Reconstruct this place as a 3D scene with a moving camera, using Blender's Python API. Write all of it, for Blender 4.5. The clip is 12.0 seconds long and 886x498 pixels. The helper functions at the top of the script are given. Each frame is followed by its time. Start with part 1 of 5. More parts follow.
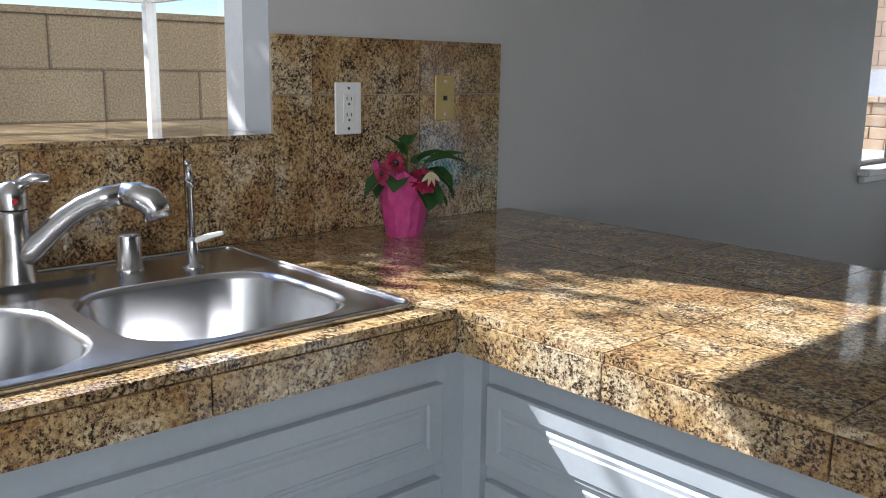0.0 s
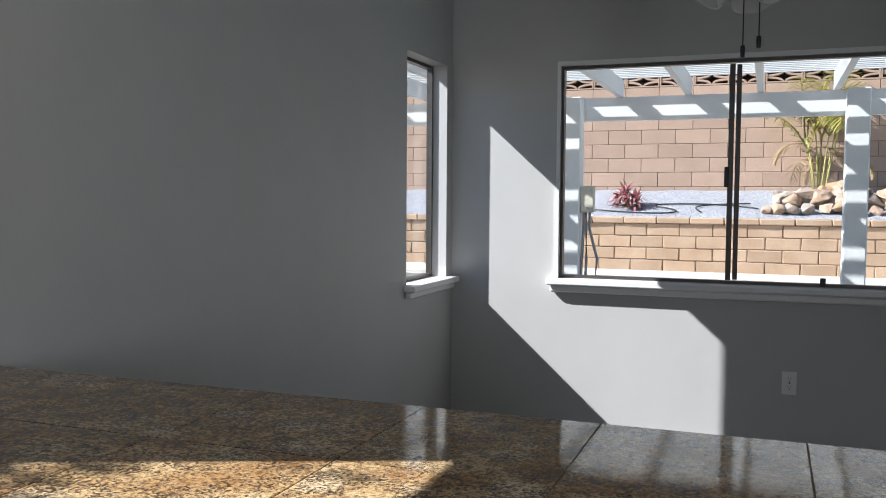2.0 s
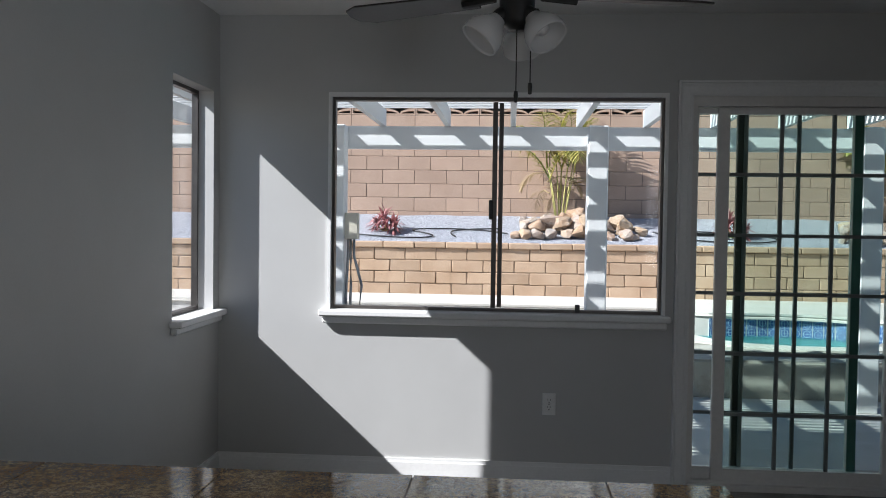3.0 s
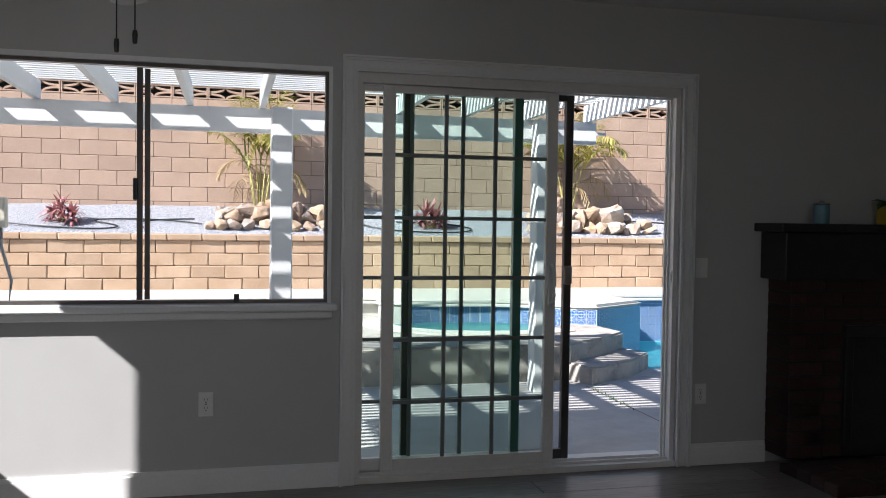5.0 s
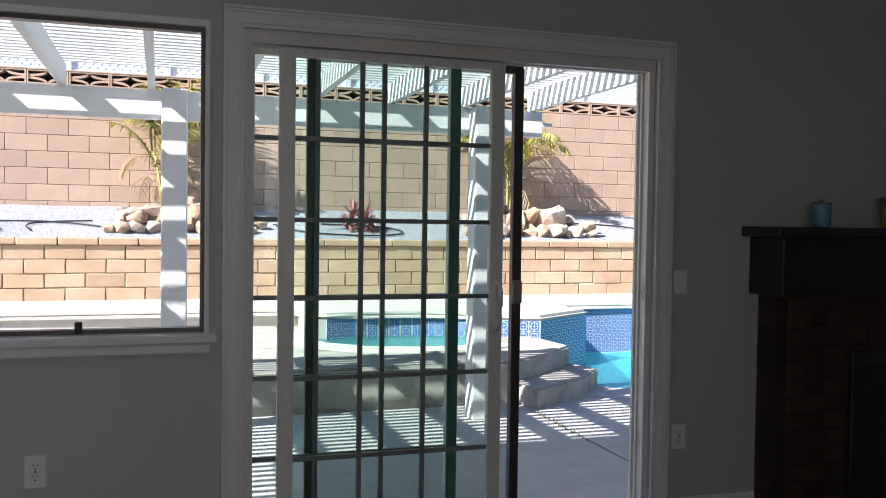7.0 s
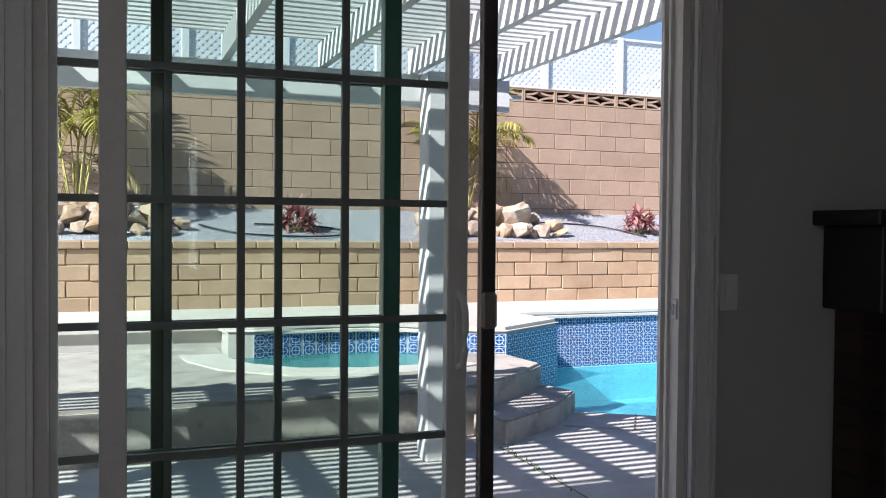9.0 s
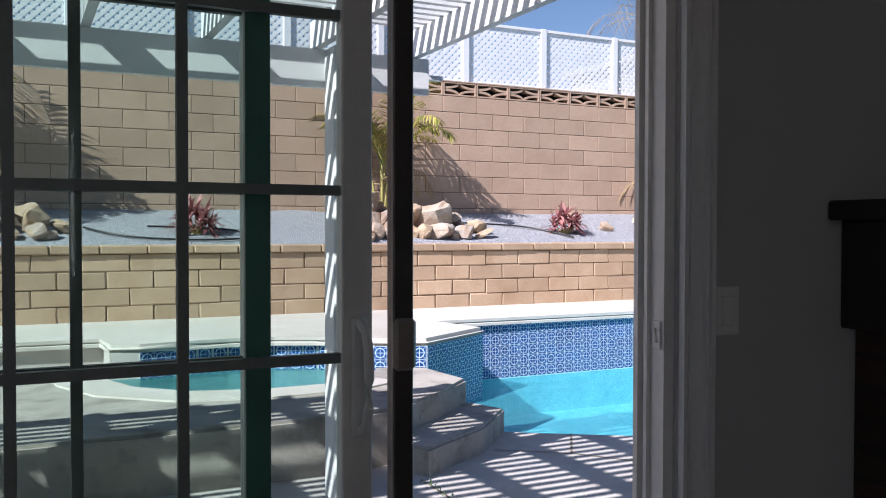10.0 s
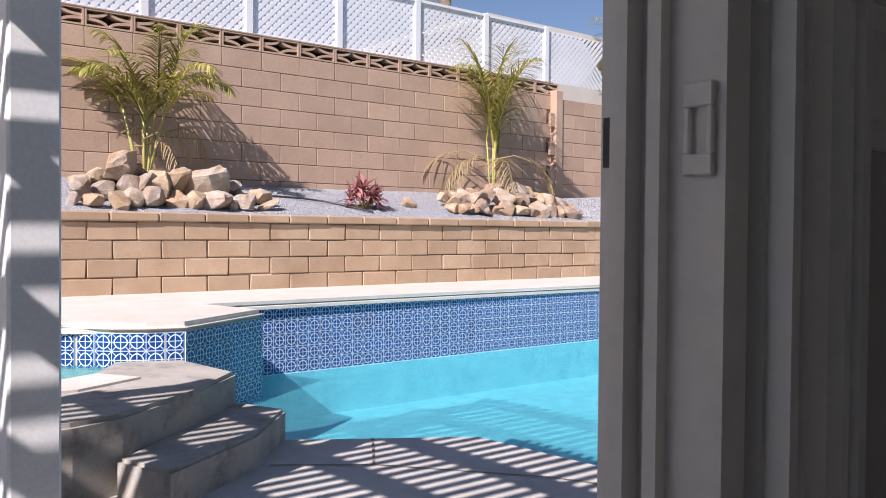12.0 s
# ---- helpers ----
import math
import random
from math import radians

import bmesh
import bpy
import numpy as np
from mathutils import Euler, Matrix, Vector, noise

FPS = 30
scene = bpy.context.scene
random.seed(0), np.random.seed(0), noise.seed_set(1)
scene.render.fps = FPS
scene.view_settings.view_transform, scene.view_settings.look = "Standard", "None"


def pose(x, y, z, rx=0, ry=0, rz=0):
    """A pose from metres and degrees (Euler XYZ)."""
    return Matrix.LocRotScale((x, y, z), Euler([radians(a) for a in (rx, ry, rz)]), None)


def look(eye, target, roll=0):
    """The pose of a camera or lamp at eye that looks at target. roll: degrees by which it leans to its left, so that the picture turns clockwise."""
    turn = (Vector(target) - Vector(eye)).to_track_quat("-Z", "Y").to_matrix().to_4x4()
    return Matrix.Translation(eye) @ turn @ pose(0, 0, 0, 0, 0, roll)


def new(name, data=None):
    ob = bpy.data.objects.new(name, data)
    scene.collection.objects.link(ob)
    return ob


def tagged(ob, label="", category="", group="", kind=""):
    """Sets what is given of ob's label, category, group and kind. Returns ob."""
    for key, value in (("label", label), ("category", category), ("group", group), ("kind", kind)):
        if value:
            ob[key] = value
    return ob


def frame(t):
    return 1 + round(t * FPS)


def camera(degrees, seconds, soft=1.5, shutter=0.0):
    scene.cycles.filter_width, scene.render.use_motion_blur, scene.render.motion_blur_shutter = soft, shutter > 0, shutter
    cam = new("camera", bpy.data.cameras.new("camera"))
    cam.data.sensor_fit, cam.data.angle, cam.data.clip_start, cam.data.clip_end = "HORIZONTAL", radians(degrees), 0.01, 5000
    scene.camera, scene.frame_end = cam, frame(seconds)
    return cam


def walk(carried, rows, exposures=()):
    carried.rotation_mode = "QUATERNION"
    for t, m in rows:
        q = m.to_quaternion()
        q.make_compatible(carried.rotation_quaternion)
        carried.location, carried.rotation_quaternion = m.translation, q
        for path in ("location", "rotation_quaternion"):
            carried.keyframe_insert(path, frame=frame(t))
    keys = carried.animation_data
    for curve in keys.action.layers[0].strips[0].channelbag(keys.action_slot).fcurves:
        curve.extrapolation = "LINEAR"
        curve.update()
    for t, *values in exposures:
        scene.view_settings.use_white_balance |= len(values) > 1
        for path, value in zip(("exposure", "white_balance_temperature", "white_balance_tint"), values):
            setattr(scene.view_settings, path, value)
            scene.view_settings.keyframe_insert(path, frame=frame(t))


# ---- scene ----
cam = camera(53.6, 12.0, 1.0)
PATH = [
    (0, (0.377, 0.338, 1.291), (-1.082, 1.649, 0.899), 0.8),
    (0.5, (0.379, 0.375, 1.291), (-0.892, 1.867, 0.893), 0.7),
    (1, (0.351, 0.463, 1.296), (-0.739, 2.095, 0.908), 0.6),
    (1.5, (0.306, 0.631, 1.315), (-0.597, 2.401, 1.086), 0.1),
    (2, (0.242, 0.687, 1.294), (-0.454, 2.558, 1.18), 0.4),
    (2.5, (0.162, 0.686, 1.34), (-0.263, 2.639, 1.264), 0.8),
    (3, (0.139, 0.695, 1.345), (-0.013, 2.688, 1.283), 0.8),
    (3.5, (0.201, 0.72, 1.326), (0.267, 2.719, 1.276), 0.8),
    (3.7, (0.237, 0.745, 1.319), (0.38, 2.739, 1.271), 0.8),
    (5.3, (0.485, 1.101, 1.286), (1.0, 3.032, 1.219), 0.8),
    (5.5, (0.501, 1.175, 1.291), (1.04, 3.1, 1.225), 0.8),
    (6, (0.617, 1.389, 1.28), (1.193, 3.303, 1.215), 0.8),
    (6.5, (0.723, 1.632, 1.304), (1.316, 3.541, 1.242), 0.7),
    (7, (0.757, 1.922, 1.294), (1.371, 3.824, 1.234), 0.8),
    (9, (1.204, 3.102, 1.237), (1.912, 4.971, 1.187), 0.5),
    (9.5, (1.349, 3.415, 1.254), (2.098, 5.269, 1.206), 0.7),
    (10, (1.506, 3.763, 1.229), (2.382, 5.560, 1.184), 0.1),
    (10.5, (1.691, 4.026, 1.216), (2.771, 5.709, 1.169), 0.1),
    (11, (1.892, 4.360, 1.095), (3.037, 5.999, 1.050), 0.5),
    (11.5, (2.061, 4.648, 0.998), (3.262, 6.246, 0.955), 0.4),
    (12, (2.245, 4.898, 0.939), (3.510, 6.447, 0.899), 0.5),
]
EXPO = [(0.0, 1.52, 5850, 10), (1.5, 1.42, 5900, 10), (2.5, 1.12, 5900, 11), (3.7, 1.04, 5800, 11), (5.3, 1.45, 6150, 15), (6.0, 1.58, 6150, 15), (7.0, 1.6, 6150, 15), (9.0, 1.15, 6150, 17), (10.0, 0.92, 6000, 19), (11.0, 0.98, 6250, 21), (11.4, 0.67, 6350, 21), (12.0, 0.72, 6400, 22)]
walk(cam, [(t, look(e, g, r)) for t, e, g, r in PATH], EXPO)

# ---- light ----
SUN_DIR = Vector((2.45, 1.0, -2.217)).normalized()
world = bpy.data.worlds.new("sky_world")
scene.world = world
world.use_nodes = True
wn = world.node_tree.nodes
sky = wn.new("ShaderNodeTexSky")
sky.sky_type = "NISHITA"
sky.sun_disc = False
sky.sun_elevation = radians(39.7)
sky.sun_rotation = math.atan2(-SUN_DIR.x, -SUN_DIR.y)
sky.dust_density = 0.2
sky.ozone_density = 3.5
wn["Background"].inputs[1].default_value = 0.055
world.node_tree.links.new(sky.outputs[0], wn["Background"].inputs[0])
sun = new("sun", bpy.data.lights.new("sun", "SUN"))
sun.data.energy = 5.0
sun.data.angle = radians(0.5)
sun.data.color = (1.0, 0.95, 0.88)
sun.matrix_world = look((-8, -3, 12), Vector((-8, -3, 12)) + SUN_DIR)

# added fill lamp that brightens the kitchen from an invented wall opening
fill_lamp = new("kitchen_fill", bpy.data.lights.new("kitchen_fill", "AREA"))
fill_lamp.data.shape = "RECTANGLE"
fill_lamp.data.size, fill_lamp.data.size_y = 1.5, 1.3
fill_lamp.data.energy = 23.5
fill_lamp.data.color = (1.0, 0.99, 0.96)
fill_lamp.matrix_world = look((1.97, -1.45, 1.45), (-1.0, -1.45, 1.45))

# ---- materials ----
MATS = {}


def nodes_of(name):
    m = bpy.data.materials.new(name)
    m.use_nodes = True
    t = m.node_tree
    return m, t, t.nodes, t.links, t.nodes["Principled BSDF"]


def noise_tex(n, l, pos, scale, detail=4.0, rough=0.6):
    x = n.new("ShaderNodeTexNoise")
    x.inputs["Scale"].default_value = scale
    x.inputs["Detail"].default_value = detail
    x.inputs["Roughness"].default_value = rough
    l.new(pos, x.inputs["Vector"])
    return x.outputs["Fac"]


def ramp(n, l, fac, stops):
    r = n.new("ShaderNodeValToRGB")
    e = r.color_ramp.elements
    while len(e) < len(stops):
        e.new(0.5)
    for k, (p, c) in zip(e, stops):
        k.position = p
        k.color = (*c, 1)
    l.new(fac, r.inputs[0])
    return r.outputs[0]


def mixc(n, l, fac, a, b, mode="MIX"):
    x = n.new("ShaderNodeMix")
    x.data_type = "RGBA"
    x.blend_type = mode
    for sock, v in ((x.inputs[0], fac), (x.inputs[6], a), (x.inputs[7], b)):
        if hasattr(v, "links"):
            l.new(v, sock)
        elif isinstance(v, tuple):
            sock.default_value = (*v, 1)
        else:
            sock.default_value = v
    return x.outputs[2]


def bump_to(n, l, fac, b, strength, dist):
    x = n.new("ShaderNodeBump")
    x.inputs["Strength"].default_value = strength
    x.inputs["Distance"].default_value = dist
    l.new(fac, x.inputs["Height"])
    l.new(x.outputs[0], b.inputs["Normal"])


def mat(name, a, b2, scale=6.0, rough=0.6, bump=0.0, metal=0.0, fine=120.0, vary=0.0, stain=0.15, dist=0.004, coat=0.0):
    """A worn surface: two tones at a coarse scale, a fine grain, and a change of tone from piece to piece."""
    if name in MATS:
        return MATS[name]
    m, t, n, l, b = nodes_of(name)
    pos = n.new("ShaderNodeNewGeometry").outputs["Position"]
    big = noise_tex(n, l, pos, scale, 5.0)
    col = ramp(n, l, big, [(0.3, a), (0.7, b2)])
    grain = noise_tex(n, l, pos, fine, 3.0)
    dark = ramp(n, l, grain, [(0.35, (1 - stain,) * 3), (0.62, (1, 1, 1))])
    col = mixc(n, l, 1.0, col, dark, "MULTIPLY")
    if vary:
        rnd = n.new("ShaderNodeObjectInfo").outputs["Random"]
        tone = ramp(n, l, rnd, [(0, (1 - vary,) * 3), (1, (1, 1, 1))])
        col = mixc(n, l, 1.0, col, tone, "MULTIPLY")
    l.new(col, b.inputs["Base Color"])
    rr = n.new("ShaderNodeMapRange")
    rr.inputs["To Min"].default_value = max(0.02, rough * 0.8)
    rr.inputs["To Max"].default_value = min(1.0, rough * 1.2)
    l.new(big, rr.inputs[0])
    l.new(rr.outputs[0], b.inputs["Roughness"])
    b.inputs["Metallic"].default_value = metal
    b.inputs["Coat Weight"].default_value = coat
    if bump:
        bump_to(n, l, grain, b, bump, dist)
    MATS[name] = m
    return m


def granite_mat():
    m, t, n, l, b = nodes_of("granite")
    geo = n.new("ShaderNodeNewGeometry").outputs["Position"]
    rnd = n.new("ShaderNodeObjectInfo").outputs["Random"]
    shift = n.new("ShaderNodeVectorMath")
    shift.operation = "MULTIPLY_ADD"
    shift.inputs[1].default_value = (7.0, 5.0, 3.0)
    l.new(rnd, shift.inputs[0])
    l.new(geo, shift.inputs[2])
    pos = shift.outputs[0]
    tone = noise_tex(n, l, pos, 7.0, 3.0)
    base = ramp(n, l, tone, [(0.32, (0.44, 0.265, 0.11)), (0.5, (0.62, 0.46, 0.235)), (0.68, (0.76, 0.65, 0.45))])
    mott = noise_tex(n, l, pos, 100.0, 7.0, 0.8)
    base = mixc(n, l, ramp(n, l, mott, [(0.43, (0, 0, 0)), (0.60, (0.95, 0.95, 0.95))]), base, (0.155, 0.078, 0.038))
    blot = noise_tex(n, l, pos, 185.0, 6.0, 0.75)
    drift = noise_tex(n, l, pos, 22.0, 3.0)
    add = n.new("ShaderNodeMath")
    add.operation = "MULTIPLY_ADD"
    add.inputs[1].default_value = 0.34
    l.new(drift, add.inputs[0])
    l.new(blot, add.inputs[2])
    col = mixc(n, l, ramp(n, l, add.outputs[0], [(0.675, (0, 0, 0)), (0.75, (1, 1, 1))]), base, (0.035, 0.022, 0.017))
    grey = noise_tex(n, l, pos, 95.0, 5.0, 0.7)
    col = mixc(n, l, ramp(n, l, grey, [(0.60, (0, 0, 0)), (0.68, (0.8, 0.8, 0.8))]), col, (0.46, 0.38, 0.29))
    tint = ramp(n, l, rnd, [(0.0, (0.76, 0.74, 0.72)), (0.5, (0.94, 0.91, 0.87)), (1.0, (1.0, 1.0, 1.0))])
    l.new(mixc(n, l, 1.0, col, tint, "MULTIPLY"), b.inputs["Base Color"])
    b.inputs["Roughness"].default_value = 0.06
    b.inputs["IOR"].default_value = 1.55
    bump_to(n, l, blot, b, 0.02, 0.001)
    return m


def glass_mat(name, tint, gloss=0.008):
    """A pane: clear tinted transmission with a faint mirror gloss on top."""
    m, t, n, l, b = nodes_of(name)
    n.remove(b)
    tr = n.new("ShaderNodeBsdfTransparent")
    tr.inputs[0].default_value = (*tint, 1)
    gl = n.new("ShaderNodeBsdfGlossy")
    gl.inputs["Roughness"].default_value = 0.01
    lw = n.new("ShaderNodeLayerWeight")
    pw = n.new("ShaderNodeMath")
    pw.operation = "POWER"
    pw.inputs[1].default_value = 4.0
    l.new(lw.outputs["Facing"], pw.inputs[0])
    ad = n.new("ShaderNodeMath")
    ad.operation = "MULTIPLY_ADD"
    ad.inputs[1].default_value = 0.6
    ad.inputs[2].default_value = gloss * 0.6
    l.new(pw.outputs[0], ad.inputs[0])
    mx = n.new("ShaderNodeMixShader")
    l.new(ad.outputs[0], mx.inputs[0])
    l.new(tr.outputs[0], mx.inputs[1])
    l.new(gl.outputs[0], mx.inputs[2])
    l.new(mx.outputs[0], n["Material Output"].inputs[0])
    return m


def screen_mat():
    m, t, n, l, b = nodes_of("insect_mesh")
    tr = n.new("ShaderNodeBsdfTransparent")
    mx = n.new("ShaderNodeMixShader")
    b.inputs["Base Color"].default_value = (0.10, 0.10, 0.10, 1)
    b.inputs["Roughness"].default_value = 0.6
    mx.inputs[0].default_value = 0.13
    l.new(tr.outputs[0], mx.inputs[1])
    l.new(b.outputs[0], mx.inputs[2])
    l.new(mx.outputs[0], n["Material Output"].inputs[0])
    return m


def pool_tile_mat():
    """Cobalt tile with a white ring and crossing diagonals, drawn in each tile's own plane."""
    m, t, n, l, b = nodes_of("pool_tile")
    uv = n.new("ShaderNodeTexCoord").outputs["UV"]
    sep = n.new("ShaderNodeSeparateXYZ")
    l.new(uv, sep.inputs[0])

    def op(kind, a, c=0.0):
        x = n.new("ShaderNodeMath")
        x.operation = kind
        for s, v in ((x.inputs[0], a), (x.inputs[1], c)):
            if hasattr(v, "links"):
                l.new(v, s)
            else:
                s.default_value = v
        return x.outputs[0]
    u = op("SUBTRACT", sep.outputs[0], 0.5)
    v = op("SUBTRACT", sep.outputs[1], 0.5)
    r = op("SQRT", op("ADD", op("MULTIPLY", u, u), op("MULTIPLY", v, v)))
    uv2 = op("MULTIPLY", op("MULTIPLY", u, u), op("MULTIPLY", v, v))
    r2 = op("MULTIPLY", r, r)
    lobes = op("SUBTRACT", 1.0, op("MULTIPLY", 8.0, op("DIVIDE", uv2, op("MAXIMUM", op("MULTIPLY", r2, r2), 0.0001))))
    r0 = op("ADD", 0.345, op("MULTIPLY", 0.012, lobes))
    ring = op("LESS_THAN", op("ABSOLUTE", op("SUBTRACT", r, r0)), 0.029)
    au, av = op("ABSOLUTE", u), op("ABSOLUTE", v)
    cross = op("LESS_THAN", op("MINIMUM", au, av), 0.019)
    edge = op("GREATER_THAN", op("MAXIMUM", au, av), 0.474)
    diag = op("MULTIPLY", op("LESS_THAN", op("ABSOLUTE", op("SUBTRACT", au, av)), 0.024), op("GREATER_THAN", r, 0.34))
    line = op("MAXIMUM", op("MAXIMUM", ring, edge), op("MAXIMUM", cross, diag))
    pos = n.new("ShaderNodeNewGeometry").outputs["Position"]
    tone = noise_tex(n, l, pos, 7.0)
    blue = ramp(n, l, tone, [(0.3, (0.003, 0.034, 0.18)), (0.7, (0.008, 0.075, 0.28))])
    rnd = n.new("ShaderNodeObjectInfo").outputs["Random"]
    blue = mixc(n, l, 1.0, blue, ramp(n, l, rnd, [(0, (0.75, 0.75, 0.8)), (1, (1.15, 1.15, 1.1))]), "MULTIPLY")
    l.new(mixc(n, l, line, blue, (0.60, 0.74, 0.84)), b.inputs["Base Color"])
    b.inputs["Roughness"].default_value = 0.22
    b.inputs["Specular IOR Level"].default_value = 0.3
    return m


def water_mat(name, deep):
    """Clear tinted water over a pale floor, with a rippled mirror gloss that grows at flat angles."""
    m, t, n, l, b = nodes_of(name)
    pos = n.new("ShaderNodeNewGeometry").outputs["Position"]
    a = noise_tex(n, l, pos, 5.0, 3.0)
    c = noise_tex(n, l, pos, 9.0, 6.0, 0.7)
    l.new(mixc(n, l, ramp(n, l, a, [(0.35, (0, 0, 0)), (0.7, (1, 1, 1))]), deep, tuple(min(1, x * 1.3) for x in deep)), b.inputs["Base Color"])
    b.inputs["Roughness"].default_value = 0.5
    tr = n.new("ShaderNodeBsdfTransparent")
    tr.inputs[0].default_value = (0.60, 0.93, 0.97, 1)
    mx = n.new("ShaderNodeMixShader")
    mx.inputs[0].default_value = 0.27
    l.new(tr.outputs[0], mx.inputs[1])
    l.new(b.outputs[0], mx.inputs[2])
    bp = n.new("ShaderNodeBump")
    bp.inputs["Strength"].default_value = 0.9
    bp.inputs["Distance"].default_value = 0.02
    l.new(c, bp.inputs["Height"])
    gl = n.new("ShaderNodeBsdfGlossy")
    gl.inputs["Roughness"].default_value = 0.03
    l.new(bp.outputs[0], gl.inputs["Normal"])
    l.new(bp.outputs[0], b.inputs["Normal"])
    fr = n.new("ShaderNodeFresnel")
    fr.inputs["IOR"].default_value = 1.33
    l.new(bp.outputs[0], fr.inputs["Normal"])
    mz = n.new("ShaderNodeMixShader")
    weak = n.new("ShaderNodeMath")
    weak.operation = "MULTIPLY"
    weak.inputs[1].default_value = 0.3
    l.new(fr.outputs[0], weak.inputs[0])
    l.new(weak.outputs[0], mz.inputs[0])
    l.new(mx.outputs[0], mz.inputs[1])
    l.new(gl.outputs[0], mz.inputs[2])
    l.new(mz.outputs[0], n["Material Output"].inputs[0])
    return m


def concrete_mat(name, a, c):
    m, t, n, l, b = nodes_of(name)
    pos = n.new("ShaderNodeNewGeometry").outputs["Position"]
    big = noise_tex(n, l, pos, 1.6, 6.0, 0.7)
    col = ramp(n, l, big, [(0.3, a), (0.7, c)])
    spot = noise_tex(n, l, pos, 5.0, 6.0, 0.7)
    col = mixc(n, l, 1.0, col, ramp(n, l, spot, [(0.30, (0.84, 0.83, 0.82)), (0.6, (1, 1, 1))]), "MULTIPLY")
    grit = noise_tex(n, l, pos, 260.0, 2.0)
    col = mixc(n, l, 1.0, col, ramp(n, l, grit, [(0.35, (0.86, 0.86, 0.86)), (0.6, (1, 1, 1))]), "MULTIPLY")
    l.new(col, b.inputs["Base Color"])
    b.inputs["Roughness"].default_value = 0.85
    bump_to(n, l, grit, b, 0.3, 0.003)
    return m


def gravel_mat():
    m, t, n, l, b = nodes_of("gravel")
    pos = n.new("ShaderNodeNewGeometry").outputs["Position"]
    vo = n.new("ShaderNodeTexVoronoi")
    vo.inputs["Scale"].default_value = 75.0
    l.new(pos, vo.inputs["Vector"])
    g = n.new("ShaderNodeRGBToBW")
    l.new(vo.outputs["Color"], g.inputs[0])
    col = ramp(n, l, g.outputs[0], [(0.1, (0.25, 0.26, 0.30)), (0.5, (0.49, 0.50, 0.55)), (0.9, (0.70, 0.71, 0.75))])
    l.new(col, b.inputs["Base Color"])
    b.inputs["Roughness"].default_value = 0.8
    bump_to(n, l, vo.outputs["Distance"], b, 1.0, 0.03)
    return m


def floor_mat():
    m, t, n, l, b = nodes_of("floor_plank")
    pos = n.new("ShaderNodeNewGeometry").outputs["Position"]
    mp = n.new("ShaderNodeMapping")
    mp.inputs["Scale"].default_value = (2.0, 22.0, 1.0)
    l.new(pos, mp.inputs[0])
    g = noise_tex(n, l, mp.outputs[0], 3.0, 6.0, 0.65)
    col = ramp(n, l, g, [(0.3, (0.13, 0.115, 0.10)), (0.55, (0.24, 0.215, 0.19)), (0.75, (0.32, 0.29, 0.26))])
    rnd = n.new("ShaderNodeObjectInfo").outputs["Random"]
    col = mixc(n, l, 1.0, col, ramp(n, l, rnd, [(0, (0.75,) * 3), (1, (1, 1, 1))]), "MULTIPLY")
    l.new(col, b.inputs["Base Color"])
    b.inputs["Roughness"].default_value = 0.32
    bump_to(n, l, g, b, 0.1, 0.002)
    return m


def leaf_mat(name, a, c):
    m, t, n, l, b = nodes_of(name)
    rnd = n.new("ShaderNodeNewGeometry").outputs["Random Per Island"]
    l.new(ramp(n, l, rnd, [(0.0, a), (1.0, c)]), b.inputs["Base Color"])
    b.inputs["Roughness"].default_value = 0.5
    tl = n.new("ShaderNodeBsdfTranslucent")
    tl.inputs[0].default_value = (*[0.5 * (x + y) for x, y in zip(a, c)], 1)
    mx = n.new("ShaderNodeMixShader")
    mx.inputs[0].default_value = 0.3
    l.new(b.outputs[0], mx.inputs[1])
    l.new(tl.outputs[0], mx.inputs[2])
    l.new(mx.outputs[0], n["Material Output"].inputs[0])
    return m


WALL = mat("wall_paint", (0.53, 0.53, 0.52), (0.56, 0.56, 0.55), 3.0, 0.55, 0.12, fine=170.0, stain=0.03, dist=0.001)
CEIL = mat("ceiling_paint", (0.82, 0.82, 0.81), (0.86, 0.86, 0.85), 3.0, 0.8, 0.2, fine=140.0, stain=0.04, dist=0.002)
TRIM = mat("trim_paint", (0.85, 0.85, 0.84), (0.89, 0.89, 0.88), 4.0, 0.35, 0.03, fine=60.0, stain=0.04)
VINYL = mat("white_vinyl", (0.80, 0.78, 0.75), (0.85, 0.83, 0.80), 5.0, 0.4, 0.02, fine=50.0, stain=0.05)
CABINET = mat("cabinet_paint", (0.38, 0.415, 0.45), (0.42, 0.455, 0.49), 5.0, 0.32, 0.04, fine=90.0, stain=0.04)
STEEL = mat("brushed_steel", (0.50, 0.50, 0.51), (0.60, 0.60, 0.61), 9.0, 0.24, 0.03, metal=1.0, fine=300.0, stain=0.06)
CHROME = mat("brushed_nickel", (0.55, 0.54, 0.53), (0.62, 0.61, 0.60), 9.0, 0.2, 0.0, metal=1.0, fine=300.0, stain=0.04)
GRANITE = granite_mat()
GROUT = mat("grout", (0.44, 0.36, 0.27), (0.52, 0.44, 0.34), 20.0, 0.8, 0.2, stain=0.2)
ALU = mat("bronze_aluminium", (0.10, 0.09, 0.085), (0.13, 0.12, 0.11), 10.0, 0.4, 0.0, metal=0.6, stain=0.1)
DARKBAR = mat("dark_grille", (0.19, 0.215, 0.205), (0.23, 0.255, 0.245), 10.0, 0.5, 0.0, stain=0.1)
GREENBAR = mat("green_stile", (0.10, 0.23, 0.20), (0.13, 0.27, 0.23), 10.0, 0.45, 0.0, stain=0.1)
BLACK = mat("black_plastic", (0.015, 0.015, 0.015), (0.025, 0.025, 0.025), 10.0, 0.4, 0.0, stain=0.1)
